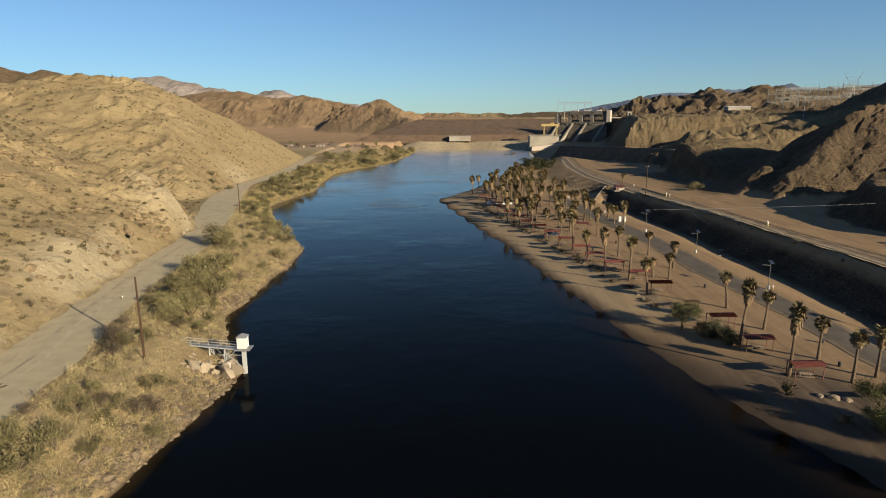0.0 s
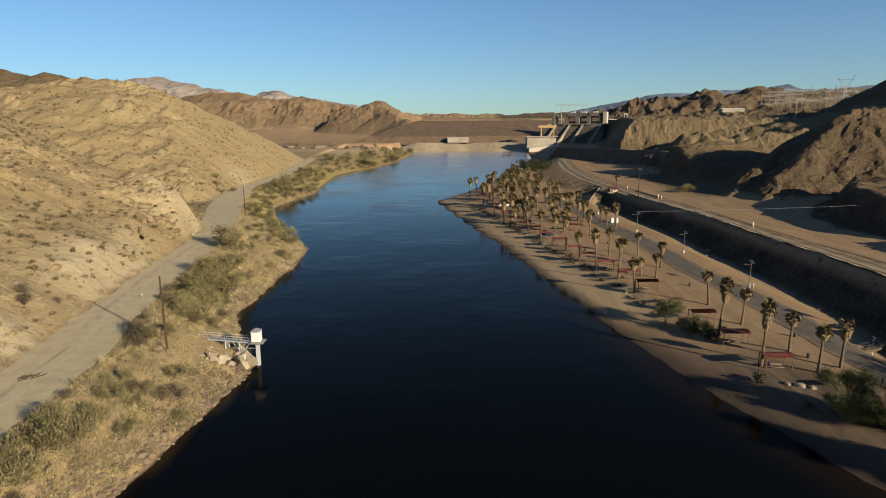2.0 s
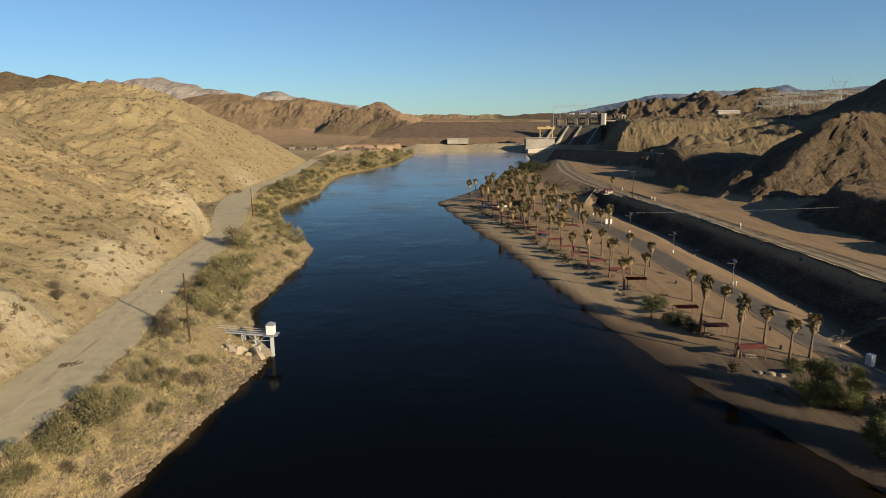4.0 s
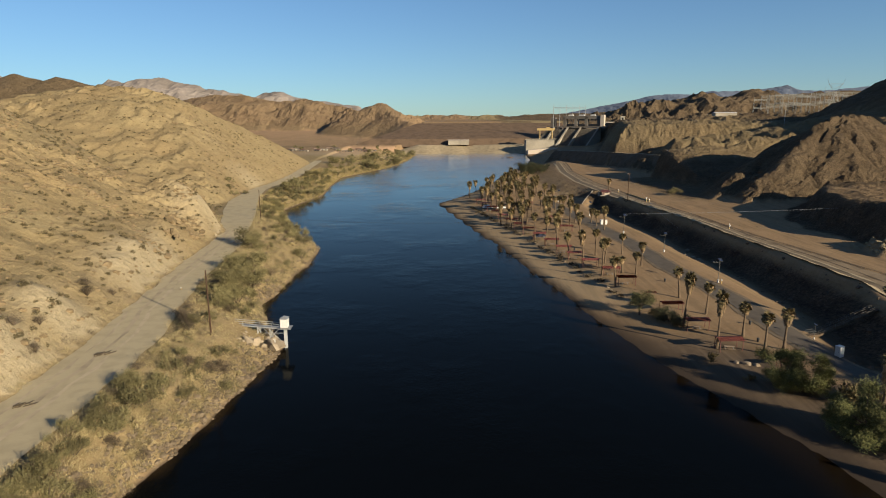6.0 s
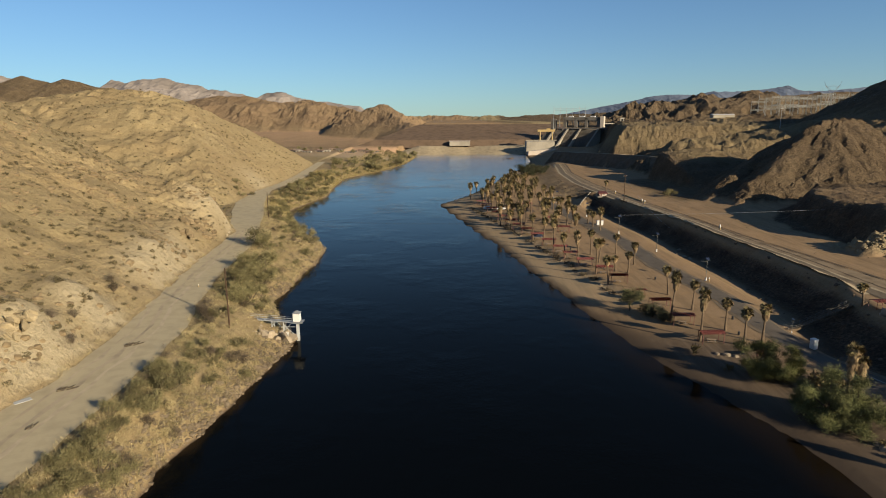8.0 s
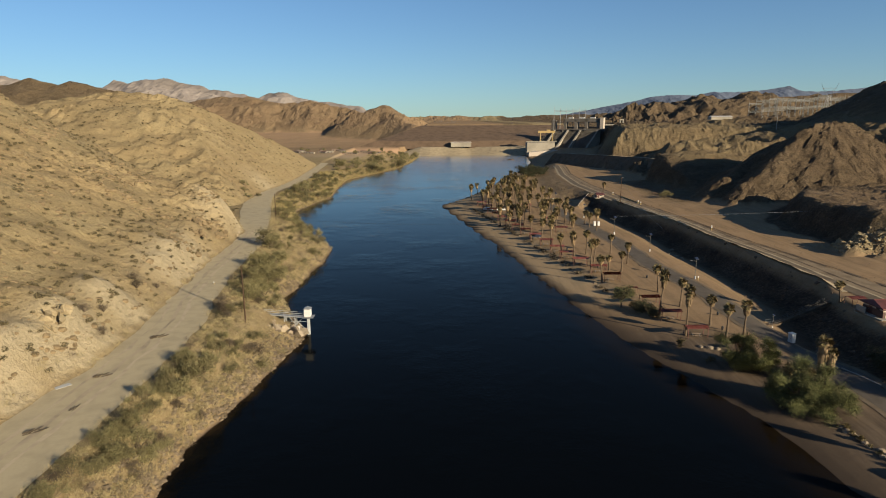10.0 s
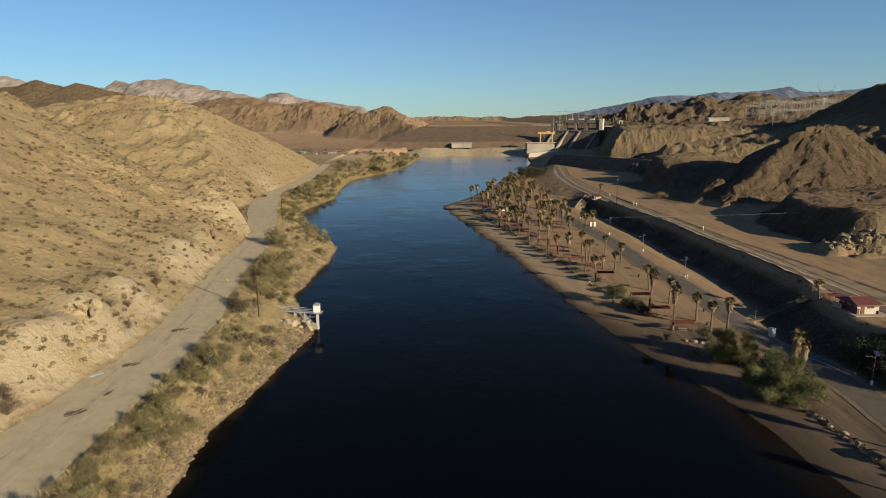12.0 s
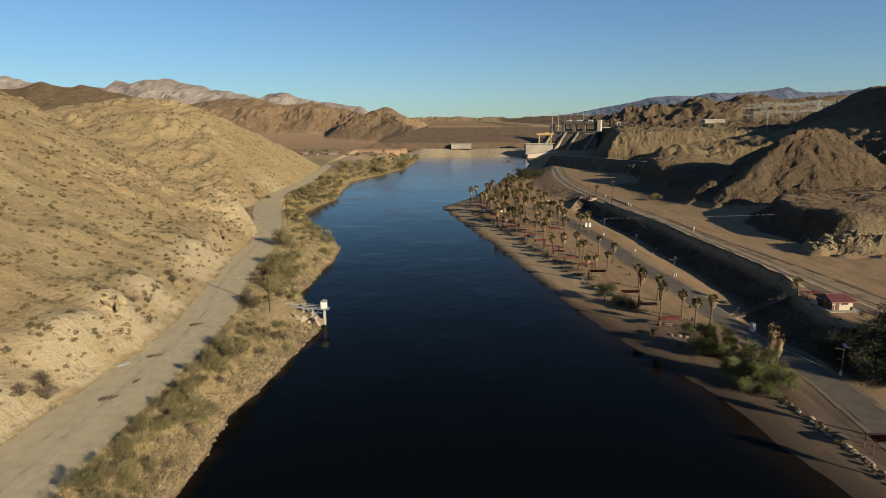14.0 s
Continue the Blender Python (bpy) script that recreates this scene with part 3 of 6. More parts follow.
# ---- building helpers ----
def link_mesh(name, bm, material, parent=None, label="", smooth_=False):
    me = bpy.data.meshes.new(name)
    bm.to_mesh(me)
    bm.free()
    if smooth_:
        me.polygons.foreach_set("use_smooth", [True] * len(me.polygons))
    me.materials.append(material)
    ob = new(name, me)
    if parent is not None:
        ob.parent = parent
    if label:
        ob["label"] = label
    return ob


def part(name, bm, material, parent, label=""):
    return link_mesh(name, bm, material, parent, label)


def box(bm, x, y, z, sx, sy, sz, rz=0.0, bevel=0.0, rx=0.0, ry=0.0):
    """A box whose base centre is at x, y, z."""
    r = bmesh.ops.create_cube(bm, size=1.0, matrix=pose(x, y, z, rx, ry, rz) @ Matrix.Translation((0, 0, sz / 2)) @ Matrix.Diagonal((sx, sy, sz, 1)))
    if bevel:
        bmesh.ops.bevel(bm, geom=list({e for v in r["verts"] for e in v.link_edges}), offset=bevel, segments=1, affect="EDGES")
    return bm


def tube(bm, a, b, r0, r1=None, sides=8):
    """A tapered round bar from a to b."""
    a, b = Vector(a), Vector(b)
    d = b - a
    m = Matrix.Translation((a + b) / 2) @ d.to_track_quat("Z", "Y").to_matrix().to_4x4()
    bmesh.ops.create_cone(bm, cap_ends=True, segments=sides, radius1=r0, radius2=r0 if r1 is None else r1, depth=d.length, matrix=m)
    return bm


def prism(bm, outline, y0, y1):
    """An outline in x, z pushed from y0 to y1."""
    a = [bm.verts.new((x, y0, z)) for x, z in outline]
    b = [bm.verts.new((x, y1, z)) for x, z in outline]
    bm.faces.new(a)
    bm.faces.new(b[::-1])
    for i in range(len(a)):
        j = (i + 1) % len(a)
        bm.faces.new((a[j], a[i], b[i], b[j]))
    bmesh.ops.recalc_face_normals(bm, faces=bm.faces[:])
    return bm


def ribbon(name, material, inner, outer, y0, y1, lift, label, step=3.0, cells=6):
    """A road laid over the ground between two lines x(y)."""
    ys = np.arange(y0, y1, step)
    bm = bmesh.new()
    rows = []
    for y in ys:
        a, b = float(along(y, inner)) + 0.8 * noise.noise((y * 0.15, 1, 0)), float(along(y, outer)) + 0.8 * noise.noise((y * 0.15, 9, 0))
        xs = np.linspace(a, b, cells + 1)
        zs = terrain(xs, np.full(cells + 1, y))[0]
        rows.append([bm.verts.new((x, y, z + lift)) for x, z in zip(xs, zs)])
    for p, q in zip(rows, rows[1:]):
        for i in range(cells):
            bm.faces.new((p[i], p[i + 1], q[i + 1], q[i]))
    bmesh.ops.recalc_face_normals(bm, faces=bm.faces[:])
    ob = link_mesh(name, bm, material, smooth_=True)
    return tagged(ob, label, "road", kind="structure")


def water_mesh():
    xs = steps((-400, -110, 60, 10), (-110, -30, 2.5, 2.5), (-30, 10, 3, 1.4), (10, 66, 1.2, 1.2), (66, 130, 1.5, 3), (130, 400, 10, 60))
    ys = steps((-4600, -60, 400, 10), (-60, 200, 1.5, 1.8), (200, 360, 2, 4), (360, 905, 5, 12))
    x, y = np.meshgrid(xs, ys)
    h = terrain(x.ravel(), y.ravel())[0]
    nx, ny = len(xs), len(ys)
    i = (np.arange(ny - 1)[:, None] * nx + np.arange(nx - 1)[None, :]).ravel()
    me = bpy.data.meshes.new("water")
    me.from_pydata(np.stack((x.ravel(), y.ravel(), 0 * h), -1).tolist(), [], np.stack((i, i + 1, i + nx + 1, i + nx), -1).tolist())
    k = 1 - np.exp(-(np.minimum(h, 0) / 0.65) ** 2)
    att = me.color_attributes.new("depth", "FLOAT_COLOR", "POINT")
    att.data.foreach_set("color", np.stack((k, k, k, np.ones_like(k)), -1).ravel())
    me.materials.append(WATER)
    return me


water = tagged(new("water", water_mesh()), "dark blue river water with faint ripples", "river", kind="structure")
water.visible_shadow = False
ribbon("dirt_road", DIRT_ROAD, ROAD_IN, ROAD_OUT, -60, 600, 0.12, "pale packed gravel road along the river bank")
ribbon("highway", HIGHWAY, HIGH_IN, HIGH_OUT, -60, 565, 0.10, "dusty two-lane road on the terrace above the park")
shifted = [tuple((y, x + d) for y, x in PARK_MID) for d in (-3.2, 3.2)]
ribbon("park_road", ASPHALT, shifted[0], shifted[1], -60, 330, 0.08, "dark worn asphalt lane through the palm park")
for d in (-4.4, 3.2):
    ribbon("lane_edge", LANE_EDGE, tuple((y, x + d) for y, x in PARK_MID), tuple((y, x + d + 1.2) for y, x in PARK_MID), -60, 330, 0.06, "dusty worn edge of the park lane", 3.0, 1)
ribbon("road_berm", DARK_GRAVEL, HIGH_OUT, tuple((y, x + 0.9) for y, x in HIGH_OUT), 60, 565, 0.22, "low dark gravel berm along the terrace road", 3.0, 2)
ribbon("road_shoulder", PALE_BANK, tuple((y, x - 1.6) for y, x in HIGH_IN), HIGH_IN, 112, 565, 0.12, "pale sandy shoulder of the terrace road", 3.0, 2)
ribbon("paved_lane", LANE, tuple((y, x + 0.3) for y, x in HIGH_IN), tuple((y, x + 4.2) for y, x in HIGH_IN), 60, 565, 0.15, "dark brown worn asphalt lane of the terrace road", 3.0, 2)
ribbon("pale_verge", PALE_BANK, tuple((y, x + 4.2) for y, x in HIGH_IN), tuple((y, x + 5.0) for y, x in HIGH_IN), 60, 565, 0.17, "pale dusty line along the lane's edge", 3.0, 1)
ribbon("wheel_track", DARK_GRAVEL, tuple((y, x + 7.4) for y, x in HIGH_IN), tuple((y, x + 7.9) for y, x in HIGH_IN), 60, 565, 0.14, "dark worn wheel track on the terrace road", 3.0, 1)

for d, w in ((-6.2, 0.7), (-8.4, 0.8), (-11.0, 0.5)):
    ribbon("wheel_track", WORN_GRAVEL, tuple((y, x + d) for y, x in ROAD_OUT), tuple((y, x + d + w) for y, x in ROAD_OUT), -20, 205, 0.135, "faint worn wheel track on the gravel road", 3.0, 1)

# ---- materials of the things ----
BARK = plain("palm_bark", (0.20, 0.145, 0.095), 0.95, vary=0.5, scale=2.0, relief=0.05)
WOOD_POLE = plain("creosoted_pole", (0.10, 0.06, 0.038), 0.9, vary=0.4, scale=2.0)
FROND = leaf_material("palm_frond", (0.1, 0.082, 0.036), (0.26, 0.2, 0.092))
DEAD_FROND = leaf_material("dead_frond", (0.24, 0.16, 0.085), (0.40, 0.28, 0.15))
SHRUB = leaf_material("green_shrub", (0.115, 0.101, 0.045), (0.265, 0.226, 0.106))
WILLOW = leaf_material("willow_leaf", (0.075, 0.083, 0.028), (0.2, 0.195, 0.072))
MESQUITE = leaf_material("mesquite_leaf", (0.06, 0.064, 0.026), (0.15, 0.14, 0.06))
SCARP_BRUSH = leaf_material("beach_brush", (0.045, 0.036, 0.022), (0.12, 0.092, 0.055))
DRY = leaf_material("dry_shrub", (0.32, 0.25, 0.122), (0.53, 0.43, 0.22))
BROWN = leaf_material("brown_brush", (0.09, 0.068, 0.045), (0.17, 0.13, 0.085))
DESERT = leaf_material("desert_scrub", (0.105, 0.083, 0.042), (0.2, 0.158, 0.08))
TWIG = plain("twigs", (0.16, 0.12, 0.085), 0.95)
RED_ROOF = plain("red_metal_roof", (0.27, 0.082, 0.058), 0.55, vary=0.25, scale=0.8, relief=0.005, dark=0.7)
RED_TILE = plain("dark_red_roof", (0.13, 0.035, 0.028), 0.7, vary=0.4, scale=1.2, relief=0.02, dark=0.7)
RED_POST = plain("red_brown_steel", (0.16, 0.055, 0.04), 0.6)
RAIL = plain("dull_rail_steel", (0.15, 0.142, 0.125), 0.7, vary=0.3)
GALV = plain("galvanised_steel", (0.42, 0.42, 0.41), 0.5, 0.5, vary=0.2)
PALE_STEEL = plain("pale_painted_steel", (0.46, 0.46, 0.44), 0.6, vary=0.2)
WHITE = plain("white_paint", (0.78, 0.76, 0.71), 0.6, vary=0.15, dark=0.75)
CREAM = plain("cream_stucco", (0.66, 0.56, 0.45), 0.85, vary=0.2, dark=0.75)
BLACK = plain("black_plastic", (0.025, 0.025, 0.025), 0.6)
YELLOW = plain("yellow_paint", (0.5, 0.345, 0.13), 0.6, vary=0.2)
TAN_ROCK = plain("tan_outcrop", (0.31, 0.228, 0.128), 0.95, vary=0.5, scale=0.5, relief=0.2)
LEDGE_ROCK = plain("ledge_rock", (0.29, 0.212, 0.118), 0.95, vary=0.5, scale=0.5, relief=0.2)
SHORE_ROCK = plain("shore_rock", (0.23, 0.175, 0.115), 0.9, vary=0.5, scale=0.6, relief=0.12)
ROCK = plain("granite_boulder", (0.30, 0.235, 0.165), 0.95, vary=0.45, scale=0.6, relief=0.12)
PALE_ROCK = plain("pale_boulder", (0.43, 0.345, 0.24), 0.95, vary=0.45, scale=0.6, relief=0.12)
KNOB_ROCK = plain("cream_rock", (0.40, 0.315, 0.185), 0.95, vary=0.5, scale=0.5, relief=0.2)
BRICK_RED = plain("brown_panel_paint", (0.12, 0.06, 0.045), 0.7)
CRAG_ROCK = plain("crag_rock", (0.14, 0.105, 0.072), 0.95, vary=0.5, scale=0.6, relief=0.12)
TAMARISK = leaf_material("tamarisk_leaf", (0.03, 0.034, 0.018), (0.075, 0.075, 0.036))
DARK_ROCK = plain("dark_boulder", (0.15, 0.105, 0.07), 0.95, vary=0.45, scale=0.6, relief=0.12)
PANEL = plain("solar_glass", (0.03, 0.04, 0.07), 0.2, vary=0.1)
TABLE_WOOD = plain("table_top", (0.33, 0.25, 0.18), 0.8)
rng = random.Random(7)


class Soup:
    """Collects many small faces and makes one mesh of them."""

    def __init__(self):
        self.v, self.f = [], []

    def quad(self, c, a, b):
        """A leaf: a pointed quad round c with half-axes a and b."""
        i = len(self.v)
        self.v += [c - a, c - b * 0.9 + a * 0.1, c + a, c + b]
        self.f.append((i, i + 1, i + 2, i + 3))

    def leaf(self, c, size, rnd, flat=0.0):
        u = Vector((rnd.gauss(0, 1), rnd.gauss(0, 1), rnd.gauss(0, 1 - flat))).normalized()
        w = u.cross(Vector((rnd.gauss(0, 1), rnd.gauss(0, 1), rnd.gauss(0, 1)))).normalized()
        self.quad(c, u * size, w * size * 0.55)

    def blade(self, c, size, rnd):
        """A narrow stalk that stands or leans."""
        u = Vector((rnd.gauss(0, 0.55), rnd.gauss(0, 0.55), 1)).normalized()
        w = u.orthogonal().normalized()
        w = (w * math.cos(size * 99) + u.cross(w) * math.sin(size * 99)) * size * 0.13
        self.quad(c + u * size * 0.6, u * size, w)

    def stem(self, a, b, r):
        d = (b - a).normalized()
        u = d.orthogonal().normalized()
        w = d.cross(u)
        i = len(self.v)
        for k in range(3):
            o = u * math.cos(k * 2.094) + w * math.sin(k * 2.094)
            self.v += [a + o * r, b + o * r * 0.55]
        for k in range(3):
            p, q = i + 2 * k, i + 2 * ((k + 1) % 3)
            self.f.append((p, q, q + 1, p + 1))

    def rock(self, c, size, rnd, flat=0.7):
        """A rough stone of 20 faces."""
        t = (1 + 5 ** 0.5) / 2
        base = ((-1, t, 0), (1, t, 0), (-1, -t, 0), (1, -t, 0), (0, -1, t), (0, 1, t), (0, -1, -t), (0, 1, -t), (t, 0, -1), (t, 0, 1), (-t, 0, -1), (-t, 0, 1))
        faces = ((0, 11, 5), (0, 5, 1), (0, 1, 7), (0, 7, 10), (0, 10, 11), (1, 5, 9), (5, 11, 4), (11, 10, 2), (10, 7, 6), (7, 1, 8),
                 (3, 9, 4), (3, 4, 2), (3, 2, 6), (3, 6, 8), (3, 8, 9), (4, 9, 5), (2, 4, 11), (6, 2, 10), (8, 6, 7), (9, 8, 1))
        turn = Euler((rnd.random() * 6, rnd.random() * 6, rnd.random() * 6)).to_matrix()
        s = (rnd.uniform(0.75, 1.3), rnd.uniform(0.75, 1.3))
        i = len(self.v)
        for p in base:
            q = turn @ (Vector(p) * (0.5 * size * rnd.uniform(0.75, 1.2) / 1.9))
            self.v.append(c + Vector((q.x * s[0], q.y * s[1], q.z * flat)))
        self.f += [tuple(i + k for k in f) for f in faces]

    def mesh(self, name, material):
        me = bpy.data.meshes.new(name)
        me.from_pydata([tuple(p) for p in self.v], [], self.f)
        me.materials.append(material)
        return me

    def child(self, name, material, parent, label=""):
        ob = new(name, self.mesh(name, material))
        ob.parent = parent
        if label:
            ob["label"] = label
        return ob


def place(kinds, spots, girth=0.0):
    """Sets the built things out over the spots (x, y, size, lean), turned at random; the first of each kind is the original. girth: a width of their own."""
    first = {}
    for k, (x, y, size, lean) in enumerate(spots):
        i = (k * 7 + int(abs(x) * 3)) % len(kinds) if k >= len(kinds) else k
        m = pose(x, y, ground_z(x, y) - 0.05, rng.uniform(-lean, lean), rng.uniform(-lean, lean), rng.uniform(0, 360)) @ Matrix.Diagonal((girth or size, girth or size, size, 1))
        if i in first:
            copy_thing(kinds[i], m)
        else:
            first[i] = m
    for i, ob in enumerate(kinds):
        if i in first:
            ob.matrix_basis = first[i]
        else:
            for o in (*ob.children_recursive, ob):
                bpy.data.objects.remove(o)


# ---- plants ----
def palm_tree(seed, skirt, spread=1.0):
    """A fan palm 10 m high: ringed trunk, skirt of dead leaves, dense round crown of fans."""
    r = random.Random(seed)
    ob = tagged(new("palm_tree"), "tall fan palm with a dead-leaf skirt on sandy ground", "palm tree", "palms in the riverside park")
    bm = bmesh.new()
    bend = Vector((r.uniform(-0.5, 0.5), r.uniform(-0.5, 0.5), 0))
    mid = [Vector((0, 0, -0.3)), bend * 0.3 + Vector((0, 0, 3)), bend * 0.8 + Vector((0, 0, 6)), bend + Vector((0, 0, 8.7))]
    rad = (0.36, 0.25, 0.21, 0.2)
    for k in range(3):
        for j in range(4):
            a, b = mid[k].lerp(mid[k + 1], j / 4), mid[k].lerp(mid[k + 1], (j + 1) / 4)
            w = rad[k] + (rad[k + 1] - rad[k]) * j / 4
            tube(bm, a, b, w * 1.06, w * 0.94, 8)
    part("trunk", bm, BARK, ob)
    top = mid[3]
    crown, dead = Soup(), Soup()
    for k in range(66):
        a, up = r.uniform(0, 6.283), r.uniform(-0.75, 1.25)
        d = Vector((math.cos(a) * math.cos(up), math.sin(a) * math.cos(up), math.sin(up)))
        side = d.cross(Vector((0, 0, 1))).normalized()
        tip = top + d * r.uniform(0.45, 1.0) * spread
        crown.stem(top, tip, 0.035)
        for j in range(9):
            s = (j - 4) / 4.0
            way = (d * math.cos(s * 1.15) + side * math.sin(s * 1.15) + Vector((0, 0, -0.3 - 0.3 * abs(s)))).normalized()
            crown.quad(tip + way * 0.45 * spread, way * 0.56 * spread, side.cross(way).normalized() * 0.06 + side * 0.1)
    for k in range(int(170 * skirt)):
        a, z = r.uniform(0, 6.283), r.uniform(-0.1, 2.4 * skirt)
        d = Vector((math.cos(a), math.sin(a), 0))
        out = (0.36 + 0.95 * max(0.0, 1 - z / (2.6 * skirt)) ** 0.7) * (0.75 + 0.25 * spread)
        c = top + d * r.uniform(0.6, 1.0) * out + Vector((0, 0, -z))
        way = (Vector((0, 0, -1)) + d * 0.35 + Vector((r.gauss(0, 0.15), r.gauss(0, 0.15), 0))).normalized()
        dead.quad(c, way * r.uniform(0.4, 0.65), d.cross(way).normalized() * 0.2)
    crown.child("crown", FROND, ob, "grey-green fan leaves")
    dead.child("skirt", DEAD_FROND, ob, "hanging brown dead leaves")
    return ob


def shrub(seed, name, label, category, group, material, leaves=420, leaf=0.16, height=2.0, spread=1.5, stems=7):
    """A shrub about 2 m high: many stems from one foot, leaf clumps round their ends."""
    r = random.Random(seed)
    ob = tagged(new(name), label, category, group)
    wood, green = Soup(), Soup()
    ends = []
    for k in range(stems):
        a, reach = r.uniform(0, 6.283), r.uniform(0.15, 1.0) * spread
        e = Vector((math.cos(a) * reach, math.sin(a) * reach, height * r.uniform(0.35, 0.85) * (1.15 - 0.45 * reach / spread)))
        wood.stem(Vector((e.x * 0.12, e.y * 0.12, -0.1)), e, 0.05)
        ends.append((e, r.uniform(0.45, 0.8) * spread * 0.62))
    for k in range(leaves):
        e, rad = ends[k % len(ends)]
        o = Vector((r.gauss(0, 1), r.gauss(0, 1), r.gauss(0, 0.75)))
        o = o.normalized() * rad * abs(r.gauss(0.75, 0.3))
        p = e + o
        if p.z < 0.05:
            p.z = r.uniform(0.05, 0.5)
        if k % 2:
            green.leaf(p, leaf * r.uniform(0.6, 1.35), r)
        else:
            way = (o.normalized() + Vector((r.gauss(0, 0.4), r.gauss(0, 0.4), 0.6))).normalized()
            green.quad(p, way * leaf * 2.0, way.orthogonal().normalized() * leaf * 0.28)
    wood.child("branchwork", TWIG, ob)
    green.child("foliage", material, ob)
    return ob


def desert_tree(seed, name, label, material, height=6.0, spread=3.2, leaves=1500, leaf=0.2, group="", low=0.3):
    """A spreading tree: short forked trunk, limbs, airy crown of leaf clumps with gaps."""
    r = random.Random(seed)
    ob = tagged(new(name), label, "tree", group)
    bm = bmesh.new()
    fork = Vector((r.uniform(-0.3, 0.3), r.uniform(-0.3, 0.3), height * 0.28))
    tube(bm, (0, 0, -0.3), fork, 0.26, 0.2, 8)
    limbs = Soup()
    ends = []
    for k in range(12):
        a = k * 0.9 + r.uniform(-0.3, 0.3)
        reach = r.uniform(0.35, 0.95) * spread
        e = Vector((math.cos(a) * reach, math.sin(a) * reach, height * r.uniform(low, 0.86)))
        limbs.stem(fork, e, 0.12)
        for j in range(5):
            g = e + Vector((r.gauss(0, 0.3), r.gauss(0, 0.3), r.gauss(0, 0.2))) * spread * 0.7
            g.z = max(g.z, height * 0.12)
            limbs.stem(e, g, 0.05)
            ends.append((g, r.uniform(0.2, 0.36) * spread))
    green = Soup()
    for k in range(leaves):
        e, rad = ends[k % len(ends)]
        o = Vector((r.gauss(0, 1), r.gauss(0, 1), r.gauss(0, 0.8))).normalized() * rad * abs(r.gauss(0.65, 0.4))
        if k % 3 == 0:
            green.leaf(e + o, leaf * r.uniform(0.6, 1.4), r)
        else:
            way = (o.normalized() + Vector((r.gauss(0, 0.5), r.gauss(0, 0.5), r.gauss(0.2, 0.4)))).normalized()
            green.quad(e + o, way * leaf * 1.7, way.orthogonal().normalized() * leaf * 0.3)
    part("trunk", bm, TWIG, ob)
    limbs.child("branchwork", TWIG, ob)
    green.child("crown", material, ob)
    return ob


PALMS = ((63.2, 130, 8.8), (56.6, 110.3, 13.6), (64.8, 117, 8.4), (58.2, 96, 13.2), (66.7, 102, 8.4), (66.4, 92.3, 9.2), (71.3, 93.8, 9.3), (101.5, 105.5, 5.8), (98.5, 332, 8.0), (83.5, 30, 11), (82, 13, 12),
         (48.4, 153.6, 12.1), (49.4, 142.3, 9.2), (53.2, 180.9, 9.8), (62.8, 182, 7.7), (55.5, 156.3, 5.4), (59.1, 154.4, 7.2), (64.3, 165.4, 8.1),
         (52.9, 167.8, 9.1), (46, 168, 11.8), (43.1, 177.4, 9.4), (41.3, 190.6, 12.3), (38.7, 199.6, 12.2), (36.4, 211, 11.2), (33.9, 227.7, 9.6))
PALMS_FAR = ((29.9, 236.1, 9.6), (26.2, 247.3, 11.4), (47.2, 223.4, 8.4), (55.1, 214, 10.6), (68.2, 239.3, 7.2), (68, 248.4, 7), (60.6, 248.6, 9), (68.3, 292.7, 8), (60.7, 274.7, 9.5),
             (58.4, 286.7, 8), (51.8, 277.9, 9.2), (51.9, 293.3, 9.7), (44.8, 275.2, 12.2), (41.7, 293.7, 9.4), (40.8, 300.4, 13), (48, 307.1, 12), (25.9, 297.6, 8.6), (38.6, 326.3, 9),
             (22.5, 323, 8), (25.9, 326.8, 8), (16.2, 344.1, 10.8), (22.3, 383.2, 8), (40, 347.5, 8), (38.2, 366.7, 10.3), (32.2, 377.3, 8), (30.1, 388.3, 9.1), (36.4, 411.8, 9))
more = []
while len(more) < 62:
    y = rng.uniform(225, 430)
    x = rng.uniform(float(along(y, RIGHT)) + 17, float(along(y, PARK_MID)) + 2)
    if all(math.hypot(x - p[0], y - p[1]) > 4.6 for p in (*PALMS, *PALMS_FAR, *more)):
        more.append((x, y, rng.uniform(8.5, 12.5)))
palms = [palm_tree(s, k) for s, k in ((1, 0.8), (2, 1.0), (3, 0.65), (4, 1.15))]
shaggy = [palm_tree(s, k, 1.22) for s, k in ((5, 1.3), (6, 1.7), (7, 1.1), (8, 1.5))]
old = [palm_tree(9, 2.3)]
old[0]["label"] = "stout old fan palm with a shaggy dead-leaf skirt"
place(old, [(74.0, 68.2, 1.0, 2), (75.2, 67.4, 0.78, 2)])
place(palms, [(x, y, h / 10.2, 2.5) for x, y, h in PALMS], 0.9)
place(shaggy, [(x, y, h / 10.4, 2.5) for x, y, h in (*PALMS_FAR, *more)], 0.9)

# park trees and bushes
trees = [desert_tree(11, "mesquite_tree", "leaning mesquite tree with a pale trunk on the beach edge", MESQUITE, 6.6, 3.4, 7000, 0.12, "", 0.5)]
place(trees, [(49.0, 119.3, 1.0, 3)])
trees = [desert_tree(12 + k, "willow_tree", "bushy bright green willow beside the sandy beach", WILLOW, 7.4, 3.5, 36000, 0.1, "green trees on the beach edge", 0.12) for k in range(2)]
place(trees, [(61.5, 77.0, 1.05, 3), (65.5, 74.5, 1.0, 3), (64.5, 58.5, 1.2, 3), (67.5, 56.0, 1.15, 3), (63.5, 62.5, 0.8, 3)])
